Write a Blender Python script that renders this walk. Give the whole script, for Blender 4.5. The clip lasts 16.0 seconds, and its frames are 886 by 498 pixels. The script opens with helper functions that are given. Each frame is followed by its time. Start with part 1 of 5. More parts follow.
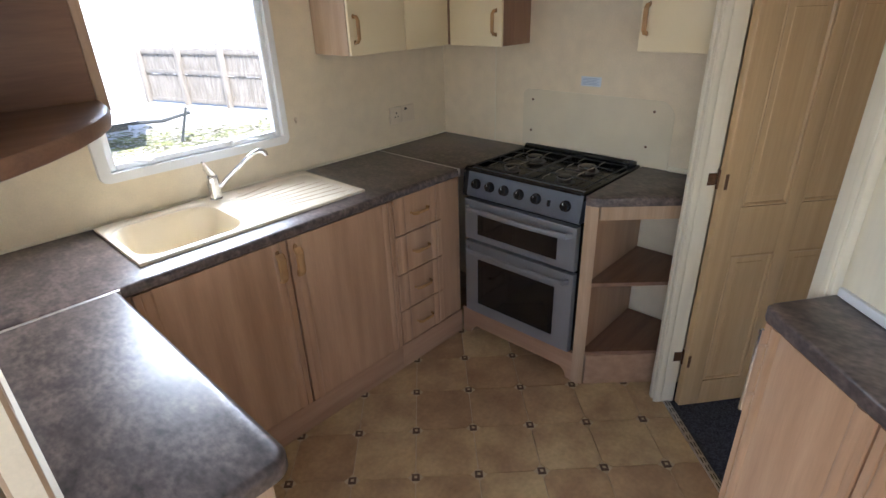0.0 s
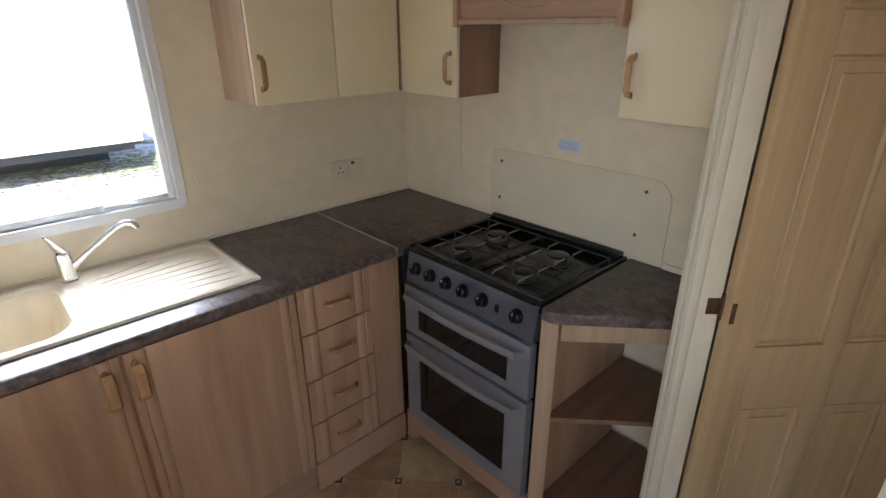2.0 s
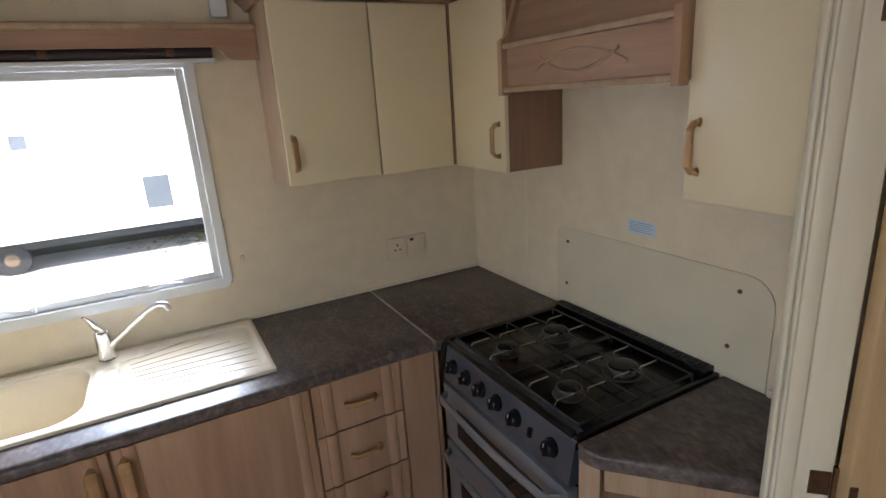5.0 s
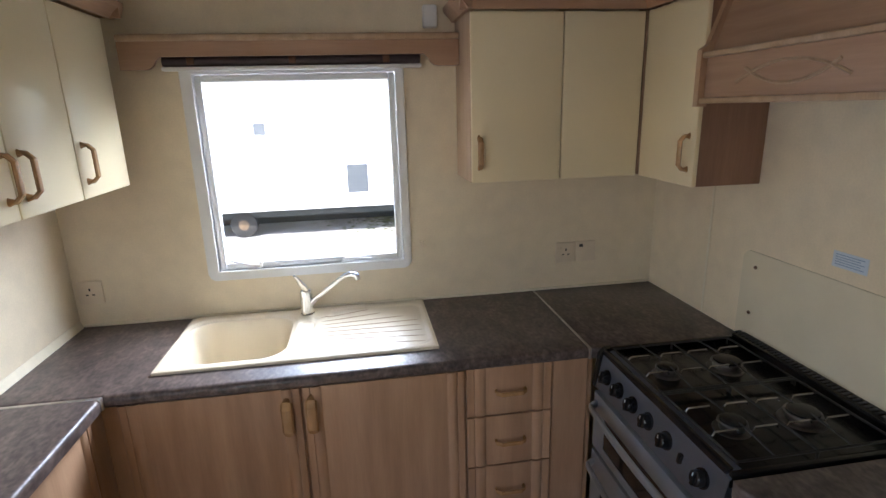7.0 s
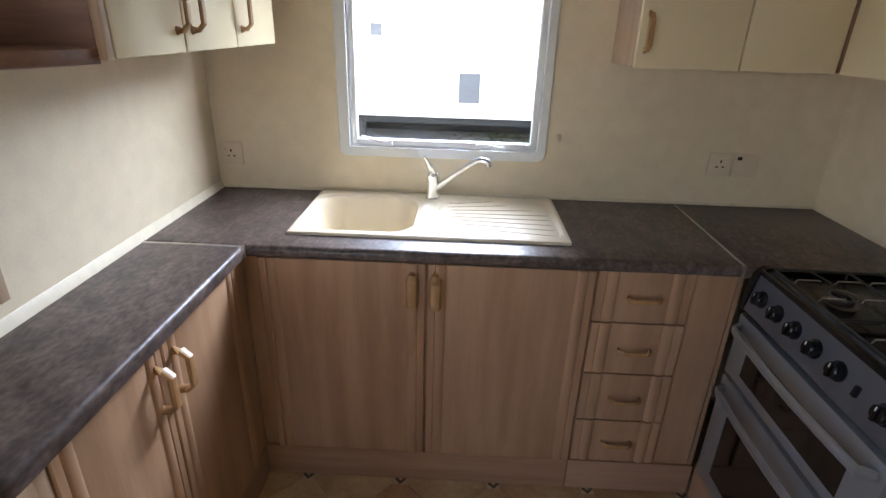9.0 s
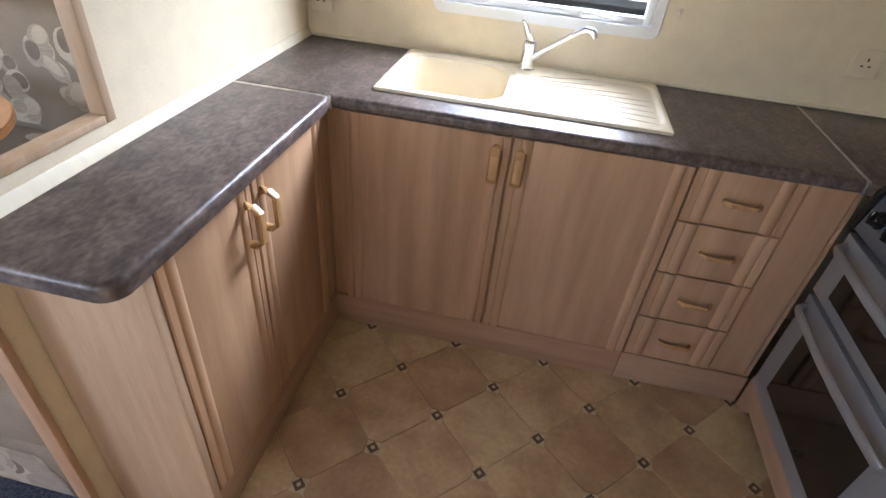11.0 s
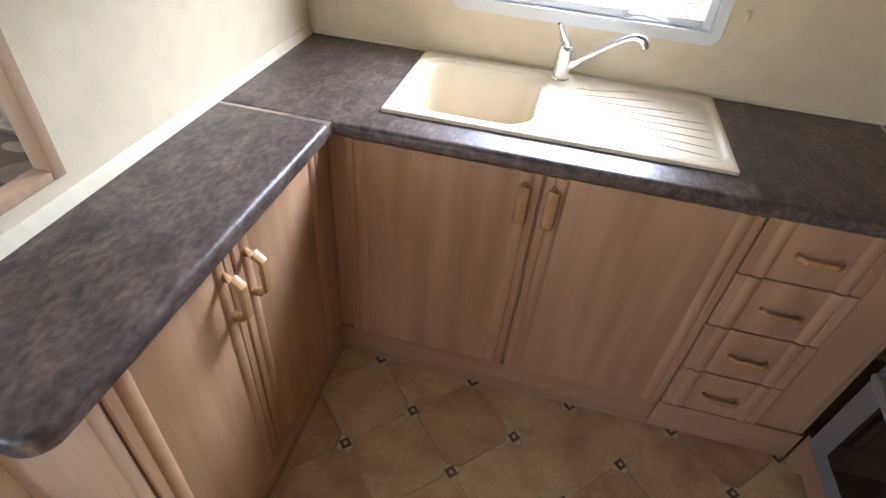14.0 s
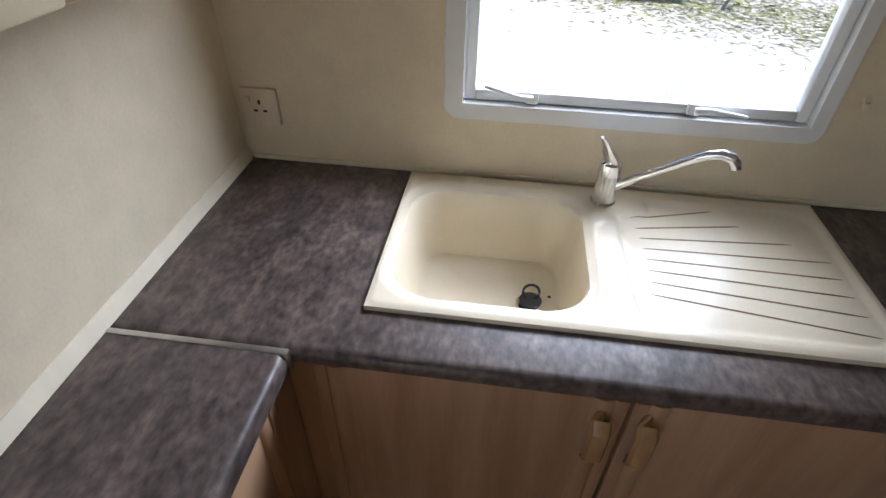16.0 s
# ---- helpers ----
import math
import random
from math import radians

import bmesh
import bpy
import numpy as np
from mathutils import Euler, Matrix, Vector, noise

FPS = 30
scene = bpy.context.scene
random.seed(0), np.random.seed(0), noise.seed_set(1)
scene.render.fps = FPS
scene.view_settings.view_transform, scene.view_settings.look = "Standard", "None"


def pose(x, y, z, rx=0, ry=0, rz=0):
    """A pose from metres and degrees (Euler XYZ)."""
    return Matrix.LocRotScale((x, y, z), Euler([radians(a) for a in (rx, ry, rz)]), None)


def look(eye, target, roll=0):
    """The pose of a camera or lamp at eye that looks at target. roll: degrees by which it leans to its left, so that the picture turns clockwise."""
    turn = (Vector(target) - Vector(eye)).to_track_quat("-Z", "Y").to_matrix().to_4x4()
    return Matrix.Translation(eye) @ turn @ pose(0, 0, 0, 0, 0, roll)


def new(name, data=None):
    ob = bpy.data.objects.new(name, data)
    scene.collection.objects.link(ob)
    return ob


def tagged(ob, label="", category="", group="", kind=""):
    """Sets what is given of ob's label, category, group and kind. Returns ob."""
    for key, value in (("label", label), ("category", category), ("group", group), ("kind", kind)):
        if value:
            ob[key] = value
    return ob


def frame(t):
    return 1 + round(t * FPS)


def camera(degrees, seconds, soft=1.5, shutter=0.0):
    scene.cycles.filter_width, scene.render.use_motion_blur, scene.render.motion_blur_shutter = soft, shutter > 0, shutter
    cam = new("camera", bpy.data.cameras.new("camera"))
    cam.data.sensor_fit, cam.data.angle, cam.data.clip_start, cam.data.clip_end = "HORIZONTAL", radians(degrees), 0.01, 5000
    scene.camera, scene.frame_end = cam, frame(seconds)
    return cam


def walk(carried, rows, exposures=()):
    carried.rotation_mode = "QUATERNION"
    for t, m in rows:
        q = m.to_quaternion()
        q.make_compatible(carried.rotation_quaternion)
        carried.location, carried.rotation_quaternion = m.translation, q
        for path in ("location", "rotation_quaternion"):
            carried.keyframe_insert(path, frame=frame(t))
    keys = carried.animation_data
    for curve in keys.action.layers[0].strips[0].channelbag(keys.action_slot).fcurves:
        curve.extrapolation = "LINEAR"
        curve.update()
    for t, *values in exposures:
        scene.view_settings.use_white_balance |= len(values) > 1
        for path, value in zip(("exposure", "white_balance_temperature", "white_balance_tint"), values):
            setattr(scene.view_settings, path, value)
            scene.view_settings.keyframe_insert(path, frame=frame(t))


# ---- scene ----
cam = camera(80.4, 16.0)
PATH = [
    (0, (0.01, -0.108, 1.593), (1.317, 1.141, 0.738), -2.0),
    (0.5, (0.091, -0.005, 1.604), (1.396, 1.24, 0.739), -0.7),
    (1, (0.236, 0.1, 1.632), (1.518, 1.36, 0.756), 0.1),
    (1.5, (0.444, 0.082, 1.616), (1.707, 1.38, 0.767), 0.3),
    (2, (0.675, 0.042, 1.634), (1.934, 1.386, 0.853), -0.3),
    (2.5, (0.836, 0.057, 1.636), (2.077, 1.453, 0.921), -1.1),
    (3, (0.956, 0.15, 1.649), (2.215, 1.555, 0.985), -1.0),
    (5.5, (1.082, 0.028, 1.64), (1.838, 1.804, 1.118), -4.1),
    (6, (1.058, -0.005, 1.642), (1.669, 1.833, 1.142), -3.9),
    (6.5, (1.072, -0.019, 1.655), (1.489, 1.868, 1.141), -3.1),
    (7, (1.061, -0.006, 1.647), (1.356, 1.903, 1.129), -1.6),
    (7.5, (1.017, 0.022, 1.615), (1.26, 1.942, 1.11), -0.5),
    (8, (1.007, 0.04, 1.591), (1.147, 1.956, 1.034), 0.2),
    (8.5, (0.969, 0.057, 1.55), (1.008, 1.944, 0.888), 0.6),
    (9, (0.932, 0.053, 1.506), (0.877, 1.889, 0.715), 1.7),
    (9.5, (0.874, 0.062, 1.487), (0.798, 1.828, 0.55), 3.7),
    (10, (0.887, 0.052, 1.455), (0.742, 1.762, 0.428), 4.7),
    (12.5, (0.865, 0.104, 1.46), (0.592, 1.597, 0.157), 5.9),
    (13, (0.843, 0.132, 1.47), (0.566, 1.624, 0.168), 5.5),
    (13.5, (0.833, 0.177, 1.491), (0.554, 1.674, 0.195), 5.6),
    (14, (0.812, 0.351, 1.506), (0.542, 1.852, 0.213), 5.5),
    (14.5, (0.751, 0.542, 1.526), (0.496, 2.051, 0.239), 5.6),
    (15, (0.69, 0.656, 1.518), (0.389, 2.177, 0.256), 4.6),
    (15.5, (0.568, 0.848, 1.523), (0.339, 2.358, 0.233), 5.8),
    (16, (0.609, 0.938, 1.53), (0.421, 2.482, 0.272), 1.3),
]
walk(cam, [(t, look(eye, target, roll)) for t, eye, target, roll in PATH],
     exposures=[(0, 2.43, 5950, 18), (1.5, 2.27, 5950, 18), (2.5, 2.42, 5950, 18), (3, 2.42, 5950, 18), (6, 2.14, 5950, 18), (7.5, 2.14, 5950, 18), (9, 2.1, 5950, 18), (10, 2.5, 5950, 18), (12.5, 2.86, 5950, 18), (13.5, 2.75, 5950, 18), (14.5, 2.4, 5950, 18), (15, 2.22, 5950, 18), (15.5, 2.0, 5950, 18), (16, 1.42, 5950, 18)])
# ---- world, sun, large lights ----
world = bpy.data.worlds.new("daylight")
scene.world = world
world.use_nodes = True
wt = world.node_tree
sky = wt.nodes.new("ShaderNodeTexSky")
sky.sky_type, sky.sun_disc = "NISHITA", False
SUN_EL, SUN_AZ = radians(52), radians(200)
sky.dust_density = 1.0
sky.sun_elevation, sky.sun_rotation = SUN_EL, SUN_AZ
wt.links.new(sky.outputs[0], wt.nodes["Background"].inputs[0])
wt.nodes["Background"].inputs[1].default_value = 0.15
sun = new("sun", bpy.data.lights.new("sun", "SUN"))
sun.data.energy, sun.data.angle, sun.data.color = 3.4, radians(0.5), (1.0, 0.95, 0.88)
sun_from = Vector((math.sin(SUN_AZ) * math.cos(SUN_EL), math.cos(SUN_AZ) * math.cos(SUN_EL), math.sin(SUN_EL)))
sun.matrix_world = look((0, 0, 30), Vector((0, 0, 30)) - sun_from)


def window_lamp(name, eye, target, sx, sy, watts):
    """An area lamp in place of sky light at a window."""
    lamp = new(name, bpy.data.lights.new(name, "AREA"))
    lamp.data.shape, lamp.data.size, lamp.data.size_y, lamp.data.energy = "RECTANGLE", sx, sy, watts
    lamp.data.color = (0.86, 0.94, 1.0)
    lamp.matrix_world = look(eye, target)
    return lamp


window_lamp("lounge_front_window_light", (-3.02, 0.3, 1.15), (0, 0.3, 0.45), 2.2, 1.0, 2.6)
window_lamp("lounge_side_window_light", (-1.6, -1.22, 1.3), (-1.2, 1.0, 0.7), 1.5, 0.9, 1.6)
# fill from behind the camera, at an assumed window out of view
window_lamp("kitchen_rear_window_light", (0.35, -1.22, 1.35), (0.6, 1.0, 0.7), 0.8, 0.8, 0.35)
# added lamp outside, above the view, boosts the sky's light on the sink
window_lamp("kitchen_sky_fill_lamp", (1.7, 3.0, 2.38), (0.55, 1.75, 1.2), 3.0, 0.9, 100)


# ---- materials ----
def mat(name, base, rough=0.5, metal=0.0, vary=0.0, scale=8.0, dark=None, stretch=(1, 1, 1), bump=0.0, bump_scale=60.0, fine=0.0, fine_scale=120.0,
        coat=0.0, spec=0.5, per_object=0.0, detail=6.0, lo=0.35, hi=0.65, rough_vary=0.0, tone=0.0, distort=0.0):
    """A procedural surface: large mottling between base and dark, fine grain, relief and uneven gloss."""
    m = bpy.data.materials.new(name)
    m.use_nodes = True
    n, l = m.node_tree.nodes, m.node_tree.links
    b = n["Principled BSDF"]
    b.inputs["Roughness"].default_value, b.inputs["Metallic"].default_value = rough, metal
    b.inputs["Specular IOR Level"].default_value, b.inputs["Coat Weight"].default_value = spec, coat
    b.inputs["Base Color"].default_value = (*base, 1)
    tc = n.new("ShaderNodeTexCoord")
    mp = n.new("ShaderNodeMapping")
    mp.inputs["Scale"].default_value = stretch
    l.new(tc.outputs["Object"], mp.inputs[0])
    vec = mp.outputs[0]
    if per_object:
        info = n.new("ShaderNodeObjectInfo")
        add = n.new("ShaderNodeVectorMath")
        add.operation = "MULTIPLY_ADD"
        comb = n.new("ShaderNodeCombineXYZ")
        for i in range(3):
            l.new(info.outputs["Random"], comb.inputs[i])
        add.inputs[1].default_value = (37, 53, 71)
        l.new(comb.outputs[0], add.inputs[0])
        l.new(vec, add.inputs[2])
        vec = add.outputs[0]
    col = None
    if vary or dark:
        dark = dark or tuple(c * (1 - vary) for c in base)
        t1 = n.new("ShaderNodeTexNoise")
        t1.inputs["Scale"].default_value, t1.inputs["Detail"].default_value = scale, detail
        t1.inputs["Distortion"].default_value = distort
        l.new(vec, t1.inputs["Vector"])
        r = n.new("ShaderNodeValToRGB")
        r.color_ramp.elements[0].position, r.color_ramp.elements[0].color = lo, (*dark, 1)
        r.color_ramp.elements[1].position, r.color_ramp.elements[1].color = hi, (*base, 1)
        l.new(t1.outputs[0], r.inputs[0])
        col = r.outputs[0]
        if rough_vary:
            mr = n.new("ShaderNodeMapRange")
            mr.inputs["To Min"].default_value, mr.inputs["To Max"].default_value = rough - rough_vary, rough + rough_vary
            l.new(t1.outputs[0], mr.inputs[0])
            l.new(mr.outputs[0], b.inputs["Roughness"])
    if fine:
        t2 = n.new("ShaderNodeTexNoise")
        t2.inputs["Scale"].default_value, t2.inputs["Detail"].default_value = fine_scale, 4
        l.new(vec, t2.inputs["Vector"])
        mr = n.new("ShaderNodeMapRange")
        mr.inputs["From Min"].default_value, mr.inputs["From Max"].default_value = 0.3, 0.7
        mr.inputs["To Min"].default_value, mr.inputs["To Max"].default_value = 1 - fine, 1 + fine
        l.new(t2.outputs[0], mr.inputs[0])
        mx = n.new("ShaderNodeVectorMath")
        mx.operation = "SCALE"
        if col:
            l.new(col, mx.inputs[0])
        else:
            mx.inputs[0].default_value = base
        l.new(mr.outputs[0], mx.inputs["Scale"])
        col = mx.outputs[0]
    if tone:
        oi = n.new("ShaderNodeObjectInfo")
        mr = n.new("ShaderNodeMapRange")
        mr.inputs["To Min"].default_value, mr.inputs["To Max"].default_value = 1 - tone, 1 + tone
        l.new(oi.outputs["Random"], mr.inputs[0])
        tint = n.new("ShaderNodeCombineXYZ")
        sq = n.new("ShaderNodeMath")
        sq.operation, sq.inputs[1].default_value = "POWER", 1.5
        l.new(mr.outputs[0], sq.inputs[0])
        l.new(mr.outputs[0], tint.inputs[0])
        l.new(sq.outputs[0], tint.inputs[1])
        l.new(sq.outputs[0], tint.inputs[2])
        mu = n.new("ShaderNodeVectorMath")
        mu.operation = "MULTIPLY"
        l.new(col, mu.inputs[0])
        l.new(tint.outputs[0], mu.inputs[1])
        col = mu.outputs[0]
    if col:
        l.new(col, b.inputs["Base Color"])
    if bump:
        t3 = n.new("ShaderNodeTexNoise")
        t3.inputs["Scale"].default_value, t3.inputs["Detail"].default_value = bump_scale, 5
        l.new(vec, t3.inputs["Vector"])
        bp = n.new("ShaderNodeBump")
        bp.inputs["Strength"].default_value, bp.inputs["Distance"].default_value = bump, 0.003
        l.new(t3.outputs[0], bp.inputs["Height"])
        l.new(bp.outputs[0], b.inputs["Normal"])
    return m


WALL = mat("cream_wall_vinyl", (0.78, 0.675, 0.49), 0.55, vary=0.07, scale=14, fine=0.035, fine_scale=160, bump=0.12, bump_scale=220, detail=8)
CEIL = mat("ceiling_board", (0.72, 0.68, 0.58), 0.7, vary=0.05, scale=5, bump=0.1, bump_scale=150)
WOOD = mat("oak_laminate_upright", (0.49, 0.310, 0.185), 0.40, dark=(0.385, 0.230, 0.132), scale=1.9, stretch=(9, 9, 0.7), fine=0.05, fine_scale=22, bump=0.05, bump_scale=40, detail=7, per_object=1)
WOOD_H = mat("oak_laminate_level", (0.44, 0.28, 0.175), 0.40, dark=(0.36, 0.215, 0.13), scale=3.2, stretch=(0.55, 9, 9), fine=0.05, fine_scale=22, bump=0.05, bump_scale=40, detail=7, per_object=1)
WOOD_Y = mat("oak_laminate_along", (0.44, 0.28, 0.175), 0.40, dark=(0.36, 0.215, 0.13), scale=3.2, stretch=(9, 0.55, 9), fine=0.05, fine_scale=22, bump=0.05, bump_scale=40, detail=7, per_object=1)
WOOD_PALE = mat("pale_oak_edge", (0.48, 0.34, 0.22), 0.42, dark=(0.41, 0.28, 0.17), scale=3, stretch=(9, 9, 0.55), fine=0.07, fine_scale=26, per_object=1)
WOOD_RED = mat("red_brown_laminate_upright", (0.31, 0.175, 0.105), 0.42, dark=(0.24, 0.13, 0.078), scale=2.2, stretch=(9, 9, 0.7), fine=0.06, fine_scale=22, detail=7, per_object=1)
WOOD_DARK = mat("shelf_board_red_brown", (0.25, 0.14, 0.088), 0.45, dark=(0.19, 0.10, 0.063), scale=3, stretch=(0.7, 9, 9), fine=0.08, fine_scale=26)
CREAM = mat("cream_satin_door", (0.80, 0.69, 0.455), 0.30, vary=0.04, scale=3, fine=0.012, fine_scale=300, rough_vary=0.05)
HANDLE = mat("varnished_golden_handle", (0.50, 0.29, 0.13), 0.25, vary=0.25, scale=30, stretch=(1, 1, 0.3), coat=0.3)
BURNER = mat("stained_burner_metal", (0.16, 0.145, 0.13), 0.42, metal=0.8, vary=0.4, scale=40)
BRASS = mat("worn_brass", (0.62, 0.42, 0.18), 0.3, metal=1.0, vary=0.25, scale=60)
SLATE = mat("mottled_slate_worktop", (0.142, 0.108, 0.095), 0.33, dark=(0.056, 0.044, 0.041), scale=24, stretch=(1.0, 0.55, 1), fine=0.45, fine_scale=85, bump=0.10, bump_scale=70, detail=10, lo=0.34, hi=0.68, rough_vary=0.06, distort=0.5, spec=0.5)
ALU = mat("aluminium_strip", (0.62, 0.60, 0.57), 0.35, metal=1.0, vary=0.25, scale=30)
CHROME = mat("polished_chrome", (0.86, 0.87, 0.88), 0.10, metal=1.0, vary=0.06, scale=25)
SINK = mat("beige_composite_sink", (0.75, 0.66, 0.50), 0.27, vary=0.05, scale=7, fine=0.02, fine_scale=300)
GROOVE = mat("dark_brown_drainer_line", (0.32, 0.22, 0.13), 0.5, vary=0.3, scale=30)
BLACK = mat("black_enamel", (0.010, 0.010, 0.011), 0.22, vary=0.3, scale=8, fine=0.2, fine_scale=200, rough_vary=0.06, spec=0.35)
# pale metal puts the glints on the black support wires into their colour
WIRE = mat("highlighted_wire", (0.42, 0.41, 0.40), 0.18, metal=0.9, vary=0.3, scale=40)
BLACK_MATT = mat("black_cast_iron", (0.018, 0.017, 0.016), 0.5, vary=0.3, scale=30, bump=0.15, bump_scale=200)
# the window's bluish reflection on the dark fascia is put into this colour
PANEL = mat("dark_fascia_blue_reflection", (0.21, 0.25, 0.32), 0.30, metal=0.85, vary=0.12, scale=12, fine=0.04, fine_scale=300)
SILVER = mat("silver_paint", (0.36, 0.385, 0.42), 0.30, metal=0.6, vary=0.07, scale=10, fine=0.03, fine_scale=300)
DARKGLASS = mat("smoked_oven_glass", (0.012, 0.011, 0.010), 0.07, vary=0.2, scale=6, spec=0.6)
WHITE = mat("white_upvc", (0.80, 0.81, 0.80), 0.32, vary=0.05, scale=9, fine=0.012, fine_scale=90)
PLASTIC = mat("ivory_socket_plastic", (0.74, 0.63, 0.47), 0.35, vary=0.05, scale=20)
HOLE = mat("socket_dark", (0.02, 0.018, 0.016), 0.6, vary=0.1, scale=20)
TRIM = mat("cream_trim", (0.80, 0.73, 0.56), 0.4, vary=0.07, scale=9, stretch=(4, 4, 0.5), bump=0.06, bump_scale=60)
DOORM = mat("beige_woodgrain_door", (0.57, 0.395, 0.205), 0.40, dark=(0.50, 0.335, 0.165), scale=2.5, stretch=(16, 16, 0.5), fine=0.06, fine_scale=30, bump=0.16, bump_scale=22)
BRONZE = mat("brown_hinge", (0.16, 0.085, 0.05), 0.4, metal=0.7, vary=0.3, scale=60)
SPLASH = mat("ivory_splash_panel", (0.75, 0.675, 0.505), 0.16, vary=0.06, scale=7, rough_vary=0.05)
STICKER = mat("pale_blue_sticker", (0.62, 0.70, 0.78), 0.4, vary=0.05, scale=40)
INKBLUE = mat("blue_ink", (0.30, 0.42, 0.56), 0.5, vary=0.1, scale=60)
BLIND = mat("dark_aubergine_blind", (0.045, 0.028, 0.030), 0.5, vary=0.2, scale=20)
TILE = mat("ochre_vinyl_tile", (0.52, 0.375, 0.20), 0.36, dark=(0.34, 0.215, 0.118), scale=7, fine=0.10, fine_scale=60, bump=0.10, bump_scale=40, per_object=1, detail=8, lo=0.3, hi=0.66, rough_vary=0.08, tone=0.14)
GROUT = mat("pale_vinyl_joint", (0.56, 0.45, 0.29), 0.45, vary=0.2, scale=20)
INSERT = mat("brown_insert", (0.13, 0.075, 0.045), 0.4, vary=0.4, scale=120)
CARPET = mat("blue_grey_carpet", (0.085, 0.09, 0.11), 0.95, dark=(0.03, 0.033, 0.045), scale=130, fine=0.5, fine_scale=420, bump=1.0, bump_scale=330, spec=0.1, detail=3)
FABRIC = mat("taupe_sofa_fabric", (0.24, 0.19, 0.14), 0.9, vary=0.16, scale=6, fine=0.08, fine_scale=250, bump=0.3, bump_scale=400, spec=0.15)
PATCH = mat("pale_fabric_print", (0.46, 0.385, 0.285), 0.9, vary=0.18, scale=10, fine=0.08, fine_scale=250, bump=0.3, bump_scale=400, spec=0.15)
PATCH_M = mat("grey_fabric_print", (0.34, 0.28, 0.215), 0.9, vary=0.2, scale=30, stretch=(1, 1, 6), fine=0.1, fine_scale=250, bump=0.3, bump_scale=400, spec=0.15)
PATCH_D = mat("brown_fabric_print", (0.20, 0.155, 0.115), 0.9, vary=0.25, scale=10, fine=0.08, fine_scale=250, spec=0.15)
TABLE = mat("orange_beech_table", (0.60, 0.33, 0.17), 0.3, dark=(0.52, 0.27, 0.13), scale=2.5, stretch=(9, 0.6, 9), fine=0.06, fine_scale=26)
GRAVEL = mat("pale_gravel", (0.46, 0.44, 0.41), 0.9, dark=(0.34, 0.32, 0.29), scale=1.1, fine=0.25, fine_scale=45, bump=0.6, bump_scale=60)
GRASS = mat("mossy_grass", (0.19, 0.205, 0.085), 0.95, dark=(0.11, 0.105, 0.07), scale=3, fine=0.4, fine_scale=60)
VANSKIN = mat("white_van_cladding", (0.80, 0.80, 0.78), 0.4, vary=0.05, scale=3, fine=0.02, fine_scale=60)
VANDARK = mat("dark_underframe_and_shade", (0.03, 0.035, 0.035), 0.7, vary=0.3, scale=5)
TYRE = mat("tyre_rubber", (0.03, 0.028, 0.026), 0.8, vary=0.2, scale=20)
RUST = mat("rusty_hub", (0.22, 0.15, 0.09), 0.6, metal=0.4, vary=0.4, scale=14)
VANGLASS = mat("tinted_van_window", (0.10, 0.108, 0.115), 0.12, vary=0.1, scale=3)
FENCE = mat("weathered_fence_wood", (0.29, 0.26, 0.225), 0.85, dark=(0.17, 0.15, 0.125), scale=3, stretch=(6, 6, 0.6), fine=0.15, fine_scale=30, per_object=1)

GLASS = bpy.data.materials.new("window_glass")
GLASS.use_nodes = True
gn, gl = GLASS.node_tree.nodes, GLASS.node_tree.links
gn.remove(gn["Principled BSDF"])
g1, g2, g3, gf = gn.new("ShaderNodeBsdfTransparent"), gn.new("ShaderNodeBsdfGlossy"), gn.new("ShaderNodeMixShader"), gn.new("ShaderNodeFresnel")
g1.inputs[0].default_value = (0.96, 0.98, 0.97, 1)
g2.inputs["Roughness"].default_value = 0.02
gf.inputs[0].default_value = 1.45
gl.new(gf.outputs[0], g3.inputs[0]), gl.new(g1.outputs[0], g3.inputs[1]), gl.new(g2.outputs[0], g3.inputs[2])
gl.new(g3.outputs[0], gn["Material Output"].inputs[0])


# ---- mesh helpers ----
def box(bm, lo, hi, bevel=0.0, m=None, seg=2):
    """A block from corner lo to corner hi, its edges rounded by bevel, laid by the pose m."""
    c = [(a + b) / 2 for a, b in zip(lo, hi)]
    s = [abs(b - a) for a, b in zip(lo, hi)]
    vs = bmesh.ops.create_cube(bm, size=1, matrix=Matrix.Translation(c) @ Matrix.Diagonal((*s, 1)))["verts"]
    if bevel:
        es = list({e for v in vs for e in v.link_edges})
        out = bmesh.ops.bevel(bm, geom=es, offset=min(bevel, min(s) * 0.45), segments=seg, affect="EDGES", profile=0.5)
        vs = list({v for f in out["faces"] for v in f.verts} | {v for v in vs if v.is_valid})
    if m is not None:
        bmesh.ops.transform(bm, matrix=m, verts=vs)
    return vs


def prism(bm, pts, d0, d1, axis="z", m=None):
    """A polygon pushed from d0 to d1. axis z: pts are (x, y); x: (y, z); y: (x, z)."""
    put = {"z": lambda p, d: (p[0], p[1], d), "x": lambda p, d: (d, p[0], p[1]), "y": lambda p, d: (p[0], d, p[1])}[axis]
    a = [bm.verts.new(put(p, d0)) for p in pts]
    b = [bm.verts.new(put(p, d1)) for p in pts]
    fs = [bm.faces.new(a), bm.faces.new(b[::-1])]
    n = len(pts)
    for i in range(n):
        fs.append(bm.faces.new((a[i], b[i], b[(i + 1) % n], a[(i + 1) % n])))
    bmesh.ops.recalc_face_normals(bm, faces=fs)
    if m is not None:
        bmesh.ops.transform(bm, matrix=m, verts=a + b)
    return a + b


